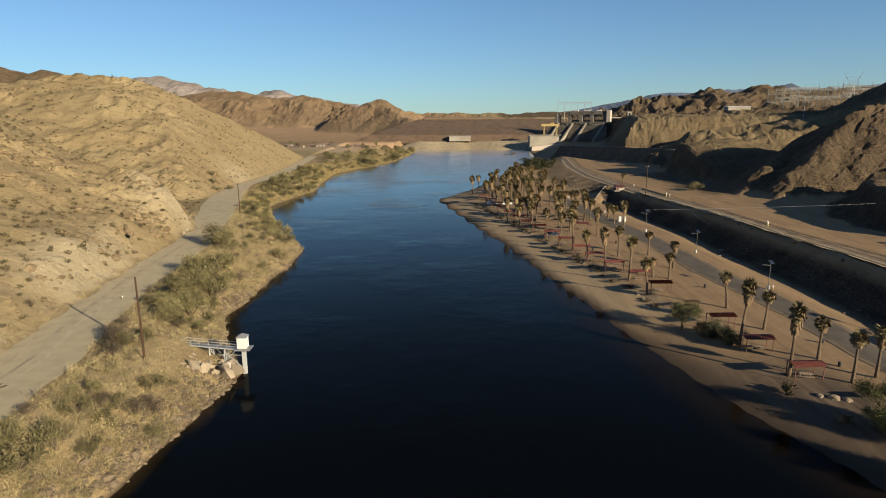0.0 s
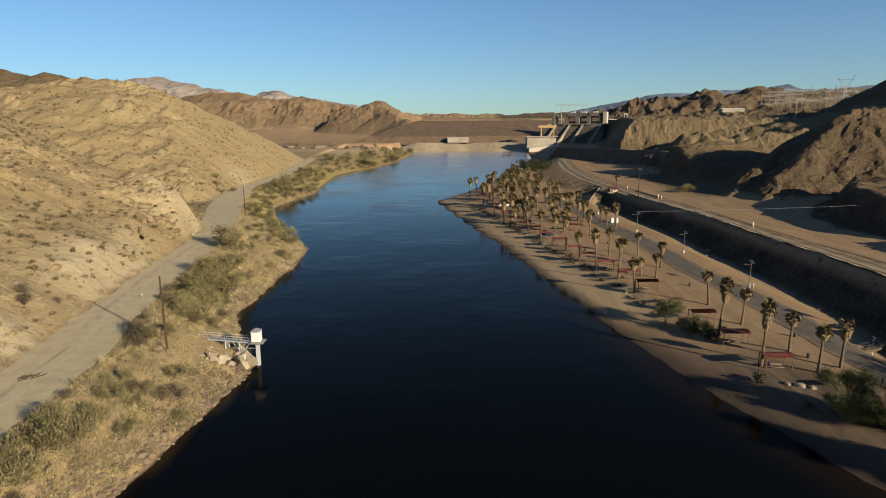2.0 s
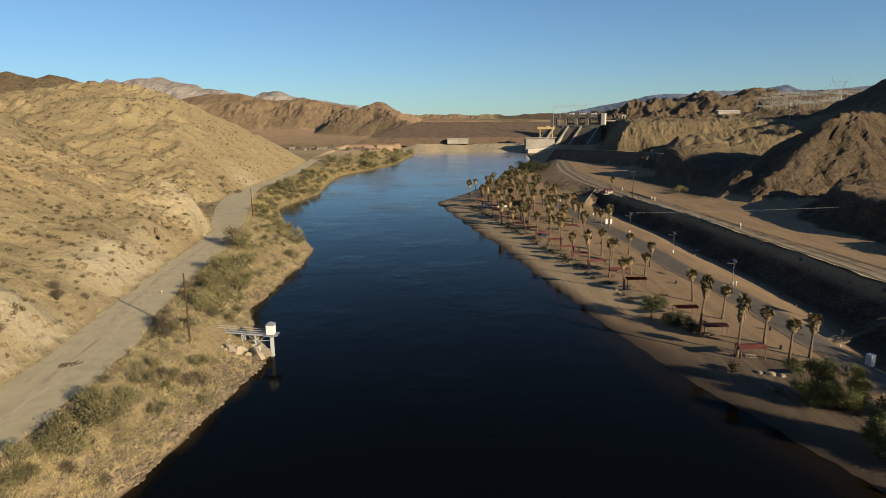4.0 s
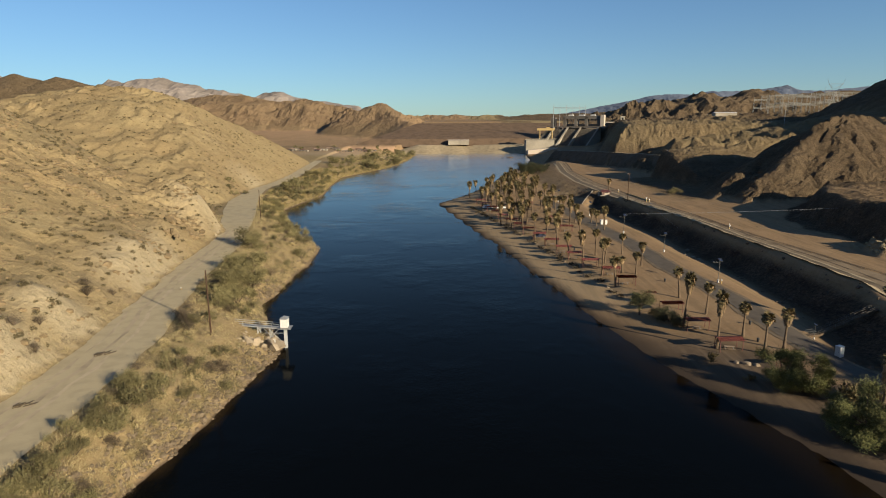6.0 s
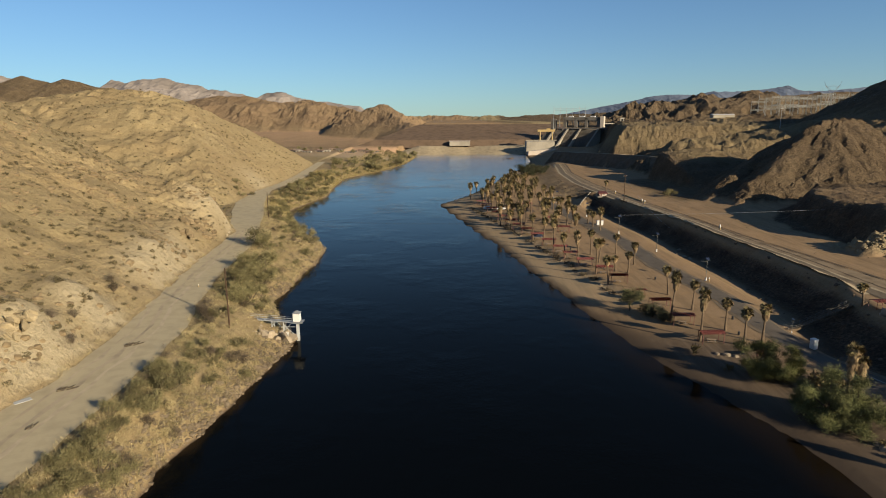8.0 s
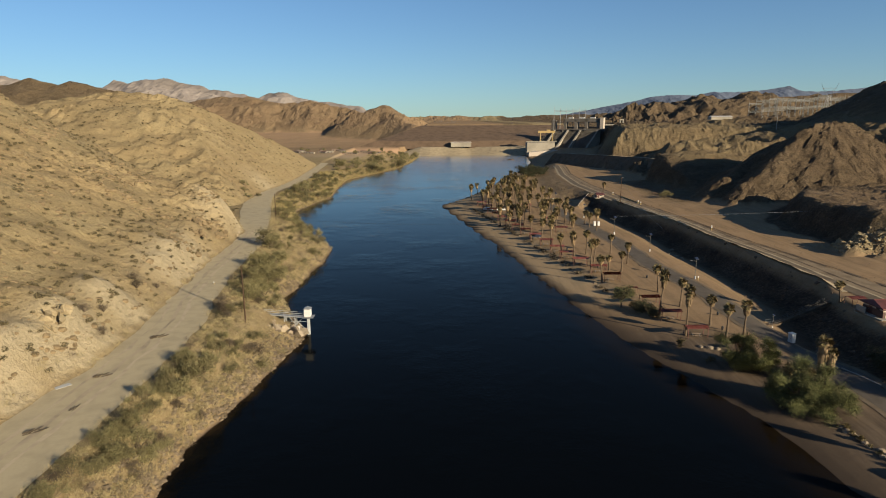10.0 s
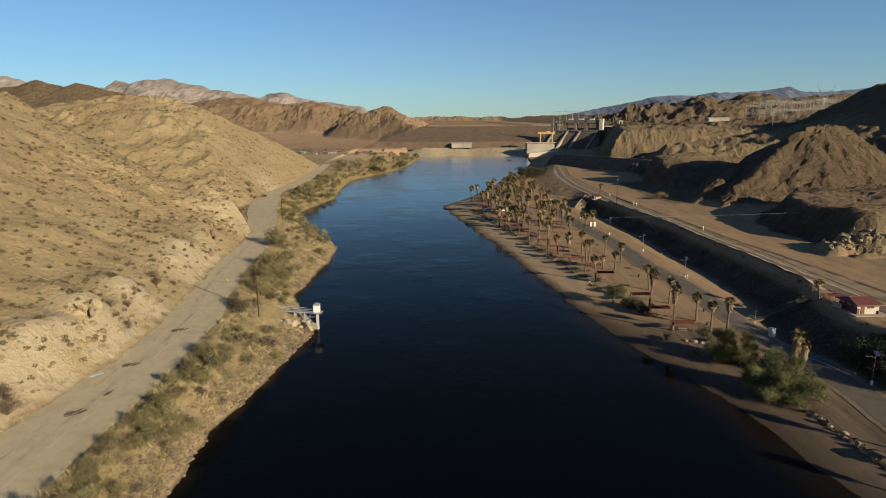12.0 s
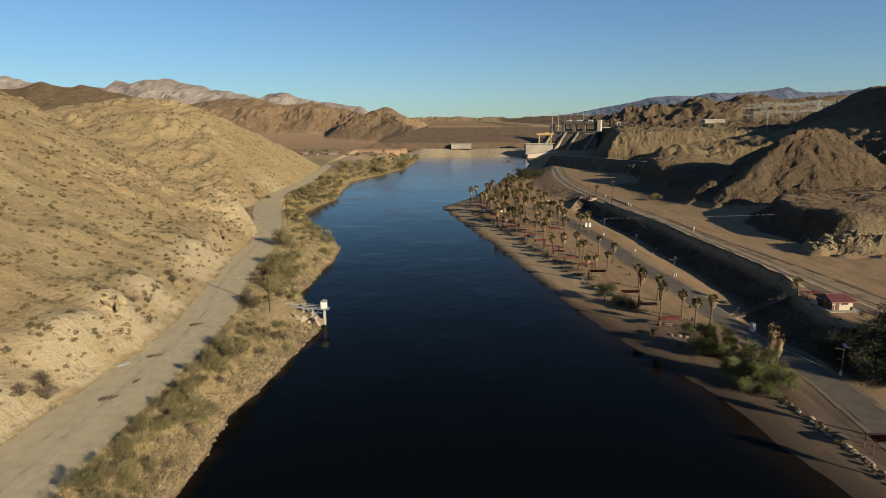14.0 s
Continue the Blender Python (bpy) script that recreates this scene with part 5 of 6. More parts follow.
def restroom():
    """A small block restroom: cream walls, red pitched roof with the ridge across, on a concrete slab."""
    ob = tagged(new("restroom_building"), "cream block restroom with a dark red roof on a slab", "building", "restroom buildings")
    part("slab", box(bmesh.new(), 0.3, -0.2, -0.6, 9.4, 9.6, 0.75, bevel=0.04), CONCRETE, ob)
    bm = bmesh.new()
    prism(bm, ((-3.0, 0.15), (3.0, 0.15), (3.0, 2.7), (-3.0, 2.7)), -3.4, 3.4)
    part("wall", bm, CREAM, ob, "cream stucco walls")
    # stepped-out corner block and a screen wall that hides the way in
    part("wainscot", box(bmesh.new(), -2.75, -3.46, 0.15, 0.7, 0.16, 1.55), BRICK_RED, ob, "brown painted corner panel")
    part("wainscot", box(bmesh.new(), -3.06, 0, 0.15, 0.1, 6.84, 1.75), BRICK_RED, ob, "brown painted side panel")
    part("screen_wall", box(bmesh.new(), -4.3, 2.4, -0.3, 0.2, 3.4, 2.0), CONCRETE, ob, "low grey screen wall")
    bm = bmesh.new()
    v = [bm.verts.new(p) for p in ((-3.85, -4.2, 2.62), (3.85, -4.2, 2.62), (3.85, 4.2, 2.62), (-3.85, 4.2, 2.62),
                                   (-3.85, -4.2, 2.8), (3.85, -4.2, 2.8), (3.85, 4.2, 2.8), (-3.85, 4.2, 2.8),
                                   (-2.9, 0.4, 3.95), (2.9, 0.4, 3.95))]
    for f in ((0, 3, 2, 1), (0, 1, 5, 4), (1, 2, 6, 5), (2, 3, 7, 6), (3, 0, 4, 7), (4, 5, 9, 8), (6, 7, 8, 9), (5, 6, 9), (7, 4, 8)):
        bm.faces.new([v[k] for k in f])
    roof = part("roof", bm, RED_TILE, ob, "dark red pitched roof")
    part("ridge_cap", box(bmesh.new(), 0, 0.4, 3.93, 5.9, 0.3, 0.07, bevel=0.02), RED_ROOF, roof)
    part("fascia", box(bmesh.new(), 0, -4.23, 2.56, 7.7, 0.06, 0.26), RED_ROOF, ob)
    door = part("door", box(bmesh.new(), -1.5, -3.45, 0.15, 1.0, 0.12, 2.05), RED_POST, ob, "dark brown steel door")
    part("handle", box(bmesh.new(), -1.12, -3.54, 1.1, 0.06, 0.06, 0.2), GALV, door)
    for x in (0.1, 1.15):
        w = part("window", box(bmesh.new(), x, -3.42, 1.72, 0.85, 0.1, 0.5), BLACK, ob, "dark high window")
        part("frame", box(bmesh.new(), x, -3.43, 1.65, 0.95, 0.1, 0.07), PALE_STEEL, w)
    door = part("door", box(bmesh.new(), -3.1, 0.9, 0.15, 0.12, 1.1, 2.05), RED_POST, ob, "dark brown steel door")
    part("handle", box(bmesh.new(), -3.19, 1.25, 1.1, 0.06, 0.06, 0.2), GALV, door)
    part("window", box(bmesh.new(), -3.03, -1.6, 1.8, 0.1, 1.1, 0.5), BLACK, ob, "dark high window")
    part("tap", box(bmesh.new(), 2.7, -3.62, 0.15, 0.25, 0.25, 0.95), BLACK, ob)
    return ob


set_out(restroom(), [(104.0, 93.3, 3, 0.94), (93.6, 321.5, -4, 0.72)])
ob = picnic_shelter(6.0, 4.0)
ob["label"] = "red metal shade roof on posts behind the restroom"
ob.matrix_basis = stand(ob, 102.4, 101.2, 8, 0.72)


def stair_ramp():
    """A concrete stair up the terrace slope, with galvanised handrails."""
    ob = tagged(new("stairway"), "concrete stairway with pale steel handrails up the slope", "stairs")
    a, b = Vector((82.0, 103.2, ground_z(82.0, 103.2))), Vector((100.2, 108.0, 6.4))
    n = 34
    turn = math.degrees(math.atan2(b.y - a.y, b.x - a.x))
    side = Vector((-(b.y - a.y), b.x - a.x, 0)).normalized() * 0.72
    pts = []
    for k in range(n):
        p = a.lerp(b, k / (n - 1))
        p.z = max(ground_z(p.x, p.y), a.z + (b.z - a.z) * max(0, k / (n - 1) - 0.15)) + 0.12
        pts.append(p)
        # treads take a dark colour for the shade they lie in
        part("tread", box(bmesh.new(), p.x, p.y, p.z - 0.45, 0.6, 1.2, 0.47, turn), DARK_GRAVEL, ob)
    for s in (-1, 1):
        for k in range(0, n, 4):
            p = pts[k] + side * s
            bm = bmesh.new()
            tube(bm, p, p + Vector((0, 0, 1.0)), 0.03, sides=6)
            part("rail_post", bm, RAIL, ob)
        for h in (0.5, 0.98):
            bm = bmesh.new()
            for k in range(0, n - 4, 4):
                tube(bm, pts[k] + side * s + Vector((0, 0, h)), pts[min(k + 4, n - 1)] + side * s + Vector((0, 0, h)), 0.026, sides=6)
            part("handrail", bm, RAIL, ob)
    return ob


stair_ramp()


def strip_wall(name, label, category, material, line, width, high):
    """A low straight wall or kerb that follows the ground through the points of a line."""
    ob = tagged(new(name), label, category)
    for (x0, y0), (x1, y1) in zip(line, line[1:]):
        n = max(1, int(math.hypot(x1 - x0, y1 - y0) / 2.0))
        turn = math.degrees(math.atan2(y1 - y0, x1 - x0))
        for k in range(n):
            t = (k + 0.5) / n
            x, y = x0 + (x1 - x0) * t, y0 + (y1 - y0) * t
            part("block", box(bmesh.new(), x, y, ground_z(x, y) - 0.4, math.hypot(x1 - x0, y1 - y0) / n - 0.02, width, high + 0.4, turn, bevel=0.03), material, ob)
    return ob


strip_wall("kerb", "pale concrete kerb along the park lane", "kerb", CONCRETE, ((81.9, 77.3), (83.3, 71.6), (84.7, 65.7)), 0.35, 0.18)
strip_wall("guard_rail", "low yellow-painted rail along the terrace road", "rail", YELLOW, ((106.2, 322.0), (106.8, 304.0), (107.4, 286.5)), 0.25, 0.7)
strip_wall("ramp_wall", "pale low wall beside the dirt ramp", "wall", CONCRETE, ((77.5, 308.0), (84.0, 322.5), (90.0, 335.5)), 0.3, 0.2)


def dropped_panel():
    ob = tagged(new("fallen_panel"), "grey-white board lying at the roadside", "board")
    part("board", box(bmesh.new(), 0, 0, 0.1, 2.4, 1.0, 0.07, rx=4), PALE_STEEL, ob)
    part("batten", box(bmesh.new(), 0, 0.3, 0.02, 2.2, 0.12, 0.09), TABLE_WOOD, ob)
    return ob


panel = dropped_panel()
panel.matrix_basis = pose(-67.3, 52.2, ground_z(-67.3, 52.2) + 0.1, 0, 0, 50)


def boulder(seed, material, label):
    r = random.Random(seed)
    bm = bmesh.new()
    bmesh.ops.create_icosphere(bm, subdivisions=2, radius=0.5)
    for v in bm.verts:
        k = 1 + 0.5 * noise.noise(v.co * 2.2 + Vector((seed, 0, 0)))
        v.co = Vector((v.co.x * 1.2, v.co.y, v.co.z * 0.75)) * k
    return tagged(link_mesh("boulder", bm, material), label, "boulder", "boulders")


stones = [boulder(k, ROCK, "tan boulder in a row along the beach edge") for k in range(3)]
row = []
for k in range(46):
    t = k / 45
    row.append((68.0 + 2.6 * t + rng.uniform(-0.5, 0.5), 52.0 - 32 * t, rng.uniform(0.6, 1.4), 20))
for k in range(34):
    y = 128 + k * 5.2 + rng.uniform(-1.5, 1.5)
    row.append((float(along(y, RIGHT)) + 13.5 + rng.uniform(-0.8, 0.8), y, rng.uniform(0.6, 1.5), 20))
row += [(60.5, 87.5, 1.6, 10), (62.0, 86.8, 1.3, 10), (58.8, 88.6, 1.2, 10), (88.5, 183, 1.9, 20), (90, 181, 1.4, 20), (87, 186, 1.3, 20), (92, 196, 1.7, 20), (89, 176, 1.3, 20)]
place(stones, row)


def marker_post():
    ob = tagged(new("marker_post"), "white and yellow marker post at the roadside", "post", "roadside marker posts")
    part("shaft", box(bmesh.new(), 0, 0, -0.1, 0.35, 0.35, 1.2, bevel=0.03), YELLOW, ob)
    part("cap", box(bmesh.new(), 0, 0, 1.1, 0.38, 0.38, 0.7, bevel=0.04), WHITE, ob, "white cap")
    return ob


set_out(marker_post(), [(111.2, 205, 0, 1.0), (110.4, 203, 0, 0.9), (105.7, 285.7, 0, 1.2), (106.3, 283, 0, 1.0), (80.6, 143.3, 0, 0.7), (104, 330, 0, 1.0), (-66.0, 118.6, 0, 0.45)])


def parked_car(material, label):
    """A pickup or van far off: body, cabin, glass and wheels."""
    ob = tagged(new("parked_car"), label, "car", "parked cars")
    body = part("body", box(bmesh.new(), 0, 0, 0.45, 5.2, 1.9, 0.75, bevel=0.12), material, ob)
    part("cabin", box(bmesh.new(), -0.3, 0, 1.15, 2.9, 1.7, 0.75, bevel=0.25), material, ob)
    for y in (-0.86, 0.86):
        part("window", box(bmesh.new(), -0.3, y, 1.3, 2.2, 0.05, 0.42), PANEL, ob, "dark side window")
    for x in (-1.6, 1.6):
        for y in (-0.85, 0.85):
            bm = bmesh.new()
            tube(bm, (x, y - 0.12, 0.36), (x, y + 0.12, 0.36), 0.36, sides=12)
            wheel = part("wheel", bm, BLACK, ob)
            bm = bmesh.new()
            tube(bm, (x, y - 0.13, 0.36), (x, y + 0.13, 0.36), 0.18, sides=10)
            part("rim", bm, GALV, wheel)
    return ob


for x, y, turn, mat, label in ((23.5, 294.5, 10, WHITE, "white parked pickup on the sand under the palms"), (30.5, 292.0, 5, WHITE, "white parked van on the sand under the palms"),
                               (38.5, 213.5, 20, PANEL, "dark blue parked car beside a picnic shelter")):
    ob = parked_car(mat, label)
    ob.matrix_basis = stand(ob, x, y, turn)


# ---- poles, gauge house, river ----
def utility_pole(height, arms, label, material):
    ob = tagged(new("utility_pole"), label, "utility pole")
    bm = bmesh.new()
    tube(bm, (0, 0, -0.6), (0, 0, height), 0.2, 0.13, 10)
    part("pole", bm, material, ob)
    for z in arms:
        arm = part("crossarm", box(bmesh.new(), 0, 0, z, 2.6, 0.14, 0.16), material, ob)
        for x in (-1.15, -0.4, 0.4, 1.15):
            bm = bmesh.new()
            tube(bm, (x, 0, z + 0.16), (x, 0, z + 0.42), 0.06, 0.04, 6)
            part("insulator", bm, PALE_STEEL, arm)
    return ob


for x, y, h, arms, label, mat in ((-48.4, 91.2, 13.6, (), "bare dark wooden utility pole on the brushy bank", WOOD_POLE),
                                  (-80.5, 235, 12.4, (), "dark wooden utility pole beside the gravel road", WOOD_POLE),
                                  (96, 286, 14.0, (13.2,), "wooden power pole with a crossarm by the road", WOOD_POLE),
                                  (309.5, 530, 20, (17.5, 15.8), "pale steel power pole with two crossarms on a hill", PALE_STEEL)):
    ob = utility_pole(h, arms, label, mat)
    ob.matrix_basis = stand(ob, x, y, 15)


def gauge_station():
    """A stream gauge: a small white house on a steel well pipe in the water, reached by a braced catwalk."""
    ob = tagged(new("gauge_station"), "white stream gauge hut on a steel pipe with catwalk", "gauge station")
    x, y = -35.6, 100.3
    bm = bmesh.new()
    box(bm, x, y, -3, 0.62, 0.62, 7.9, 0)
    part("well_pipe", bm, PALE_STEEL, ob, "pale painted steel pipe")
    hut = part("hut", box(bmesh.new(), x - 0.1, y, 4.9, 1.6, 1.6, 2.0, bevel=0.03), WHITE, ob, "white-painted metal hut")
    bm = bmesh.new()
    r = bmesh.ops.create_cone(bm, cap_ends=True, segments=4, radius1=1.35, radius2=0.05, depth=0.6, matrix=pose(x - 0.1, y, 7.2, 0, 0, 45))
    part("hut_roof", bm, GALV, hut)
    part("hut_door", box(bmesh.new(), x - 0.93, y, 5.0, 0.06, 0.8, 1.7), PALE_STEEL, hut)
    part("ledge", box(bmesh.new(), x + 0.1, y - 0.2, 4.72, 2.7, 2.5, 0.16), GALV, ob)
    start, end = Vector((x - 1.2, y + 0.2, 4.6)), Vector((x - 13.0, y + 2.2, 4.9))
    n = 8
    side = Vector((0.17, 0.98, 0)) * 0.6
    deck = bmesh.new()
    for s in (-1, 1):
        tube(deck, start + side * s, end + side * s, 0.11, sides=6)
    part("girder", deck, PALE_STEEL, ob)
    for k in range(24):
        p = start.lerp(end, k / 23)
        part("plank", box(bmesh.new(), p.x, p.y, p.z + 0.08, 0.48, 1.25, 0.06, -10), GALV, ob)
    for s in (-1, 1):
        for k in range(n):
            p = start.lerp(end, k / (n - 1)) + side * s
            bm = bmesh.new()
            tube(bm, p, p + Vector((0, 0, 1.0)), 0.03, sides=6)
            part("rail_post", bm, PALE_STEEL, ob)
        for h in (0.5, 0.98):
            bm = bmesh.new()
            tube(bm, start + side * s + Vector((0, 0, h)), end + side * s + Vector((0, 0, h)), 0.05, sides=6)
            part("handrail", bm, PALE_STEEL, ob)
    for k, f in enumerate((0.18, 0.42)):
        p = start.lerp(end, f)
        foot = Vector((p.x, p.y, max(ground_z(p.x, p.y), -1.5) - 0.3))
        for s in (-1, 1):
            bm = bmesh.new()
            tube(bm, foot + side * s * 1.3, p + side * s, 0.09, sides=6)
            part("leg", bm, PALE_STEEL, ob)
        bm = bmesh.new()
        tube(bm, foot + side * 1.3, p - side, 0.06, sides=6)
        tube(bm, foot - side * 1.3, p + side, 0.06, sides=6)
        tube(bm, foot + Vector((0, 0, 1.2)), start.lerp(end, f - 0.18), 0.06, sides=6)
        tube(bm, foot + Vector((0, 0, 1.2)), start.lerp(end, f + 0.18), 0.06, sides=6)
        part("brace", bm, PALE_STEEL, ob)
    bm = bmesh.new()
    tube(bm, (x - 0.3, y, 1.0), start.lerp(end, 0.3), 0.06, sides=6)
    tube(bm, (x - 0.3, y, 3.4), start.lerp(end, 0.3) + Vector((0, 0, -1.5)), 0.06, sides=6)
    part("brace", bm, PALE_STEEL, ob)
    part("sign", box(bmesh.new(), x - 2.6, y - 1.6, 1.6, 1.5, 0.06, 1.1, -8), WHITE, ob, "blank white sign board")
    bm = bmesh.new()
    for d in (-0.6, 0.6):
        tube(bm, (x - 2.6 + d, y - 1.55, -1.0), (x - 2.6 + d, y - 1.55, 1.7), 0.05, sides=6)
    part("sign_post", bm, GALV, ob)
    return ob


gauge_station()


def buoy():
    ob = tagged(new("buoy"), "small dark float on a line across the river", "buoy", "line of floats")
    bm = bmesh.new()
    bmesh.ops.create_uvsphere(bm, u_segments=8, v_segments=5, radius=0.16, matrix=Matrix.Diagonal((1.3, 1, 0.9, 1)))
    part("float", bm, BLACK, ob)
    return ob


b = buoy()
for k in range(46):
    t = k / 45
    m = pose(-72 + 83 * t + rng.uniform(-0.3, 0.3), 274 - 11 * t - 5 * math.sin(t * 3.14), 0.1)
    if k:
        copy_thing(b, m)
    else:
        b.matrix_basis = m


def brush_pile(seed):
    r = random.Random(seed)
    ob = tagged(new("brush_pile"), "dark pile of dead branches on the gravel road", "brush pile", "brush piles on the road")
    for k in range(16):
        s = Soup()
        a = Vector((r.uniform(-1.6, 1.2), r.uniform(-0.5, 0.5), 0.1))
        s.stem(a, a + Vector((r.uniform(0.8, 1.6), r.uniform(-0.5, 0.5), r.uniform(0.0, 0.5))), 0.1)
        s.child("branch", BROWN, ob)
    return ob


pb = brush_pile(3)
for k, (x, y, turn) in enumerate(((-62.3, 76.3, 25), (-63.2, 56.4, 20), (-62.2, 36.6, 30), (-74, 186, 40), (-72.5, 178, 30), (-60.5, 44, 80))):
    m = pose(x, y, ground_z(x, y) + 0.1, 0, 0, turn) @ Matrix.Scale(0.9 if k < 3 else 0.6, 4)
    if k:
        copy_thing(pb, m)
    else:
        pb.matrix_basis = m


def outcrop(seed, material, label):
    """A split rock knob of several leaning blocks."""
    r = random.Random(seed)
    ob = tagged(new("rock_outcrop"), label, "rock", "rock outcrops")
    for k in range(34):
        c = Vector((r.gauss(0, 2.2), r.gauss(0, 1.6), r.uniform(-1.2, 0.3)))
        turn = Euler((r.gauss(0, 0.3), r.gauss(0, 0.3), r.choice((0.3, 0.9, 1.5)))).to_matrix()
        half = Vector((r.uniform(1.0, 2.8), r.uniform(0.8, 2.0), r.uniform(0.8, 1.9)))
        bm = bmesh.new()
        for j in range(11):
            q = Vector((r.gauss(0, 1), r.gauss(0, 1), r.gauss(0, 1))).normalized() * r.uniform(0.75, 1.1)
            bm.verts.new(c + turn @ Vector((q.x * half.x, q.y * half.y, q.z * half.z)))
        hull = bmesh.ops.convex_hull(bm, input=bm.verts[:])
        bmesh.ops.delete(bm, geom=list({v for v in hull["geom_interior"] if isinstance(v, bmesh.types.BMVert)}), context="VERTS")
        part("rock", bm, material, ob)
    return ob


for k, (x, y, s, mat, label) in enumerate(((-95, 174, 1.0, TAN_ROCK, "weathered tan rock knob on the hillside"), (-101, 166, 0.6, TAN_ROCK, "cracked tan rock on the hillside"),
                                           (-76.6, 66.2, 0.75, KNOB_ROCK, "cream rock knob with dark cracks above the road"), (-75.6, 62.6, 0.5, KNOB_ROCK, "cracked cream rock above the road"),
                                           (-87.0, 158, 1.0, TAN_ROCK, "tan rock knob with dark cracks above the road"), (-40.8, 98.3, 1.05, PALE_ROCK, "pale rock ledge at the water below the gauge hut"), (-43.5, 95.5, 0.85, PALE_ROCK, "pale rock ledge at the water below the gauge hut"))):
    ob = outcrop(k + 5, mat, label)
    ob.matrix_basis = pose(x, y, ground_z(x, y) - 0.9 * s, 0, 0, k * 50) @ Matrix.Scale(s, 4)


# ---- the dam and the far bank ----
def dam():
    """The concrete spillway and powerhouse at the embankment's end."""
    ob = tagged(new("spillway_dam"), "weathered concrete spillway dam with three gate bays", "dam")
    y = 850
    # stepped face below the gates; dark concrete stands in for its shade
    bm = bmesh.new()
    prism(bm, ((176, -4), (262, -4), (262, 35), (176, 35)), y + 26, y + 60)
    part("spillway_body", bm, CONCRETE_DARK, ob, "spillway concrete coloured dark for shade")
    for x in (168, 186, 203, 226):
        bm = bmesh.new()
        a = [bm.verts.new(p) for p in ((x - 17.2, y - 30, -2), (x - 15.2, y - 30, -2), (x + 1.1, y - 1, 37), (x - 1.1, y - 1, 37), (x - 1.1, y + 6, 37), (x + 1.1, y + 6, 37), (x + 1.1, y + 6, -2), (x - 17.2, y + 6, -2))]
        for f in ((0, 1, 2, 3), (3, 2, 5, 4), (4, 5, 6, 7), (0, 3, 4, 7), (1, 6, 5, 2), (0, 7, 6, 1)):
            bm.faces.new([a[i] for i in f])
        bmesh.ops.recalc_face_normals(bm, faces=bm.faces[:])
        part("buttress", bm, CONCRETE, ob, "sloping concrete pier")
    bm = bmesh.new()
    a = [bm.verts.new(p) for p in ((132, y - 22, -3), (210, y - 22, -3), (226, y - 0.5, 34), (158, y - 0.5, 34))]
    bm.faces.new(a)
    bmesh.ops.solidify(bm, geom=bm.faces[:], thickness=2.0)
    part("chute", bm, CONCRETE_DARK, ob, "dark concrete chute")
    part("deck", box(bmesh.new(), 196, y + 4, 36, 78, 12, 1.2), CONCRETE_DARK, ob)
    # the gates' shaded front is put into their dark concrete colour
    for x in (180.3, 195, 209, 224.5):
        part("gate_pier", box(bmesh.new(), x, y + 5, 37.6, 3.6, 9, 13.5), CONCRETE_DARK, ob)
    part("gate_bridge", box(bmesh.new(), 202.5, y + 5, 47.4, 49, 9, 5.0, bevel=0.3), CONCRETE_DARK, ob)
    part("gate_sill", box(bmesh.new(), 202.5, y + 8, 37.6, 46, 3, 2.8), CONCRETE_DARK, ob)
    for x in (187.5, 202, 216.5):
        part("hoist_house", box(bmesh.new(), x, y + 5, 52.4, 6, 4, 1.6), WHITE, ob, "pale hoist cover")
    part("end_tower", box(bmesh.new(), 229.5, y + 3, 36, 5, 8, 17.5, bevel=0.3), CREAM, ob, "sunlit cream end tower")
    part("left_tower", box(bmesh.new(), 164, y + 6, 10, 6, 8, 40, bevel=0.3), CONCRETE_DARK, ob)
    part("guard_tower", box(bmesh.new(), 259.5, y + 10, 40, 6, 5, 3), CONCRETE, ob)
    for x in (257.4, 261.6):
        part("tower_leg", box(bmesh.new(), x, y + 10, 43, 1.3, 3, 6.5), CONCRETE, ob)
    part("tower_head", box(bmesh.new(), 259.5, y + 10, 49.5, 6.2, 4, 1.8), CONCRETE, ob)
    turn = pose(229.5, y + 3, 0, 0, 0, -28) @ Matrix.Diagonal((1.12, 1, 1, 1)) @ pose(-229.5, -y - 3, 0)
    for o in ob.children:
        if not o.name.startswith(("guard", "tower", "spillway_body")):
            o.matrix_basis = turn
    part("crest_road", box(bmesh.new(), 300, y + 14, 42.4, 140, 8, 1.2), CONCRETE, ob)
    return ob


dam()


def take_off_frame():
    """The row of steel masts over the powerhouse, joined by a beam."""
    ob = tagged(new("line_frame"), "row of grey steel masts with a top beam", "steel frame")
    xs = [163.5 + 9.4 * k for k in range(6)]
    for x in xs:
        bm = bmesh.new()
        tube(bm, (x, 880, 33), (x, 880, 67.5 + (x == xs[0]) * 1.5), 0.45, 0.22, 6)
        part("mast", bm, GALV, ob)
    for z in (62.5, 64.5):
        bm = bmesh.new()
        tube(bm, (xs[0], 880, z), (xs[-1], 880, z), 0.22, sides=6)
        part("beam", bm, GALV, ob)
    return ob


take_off_frame()


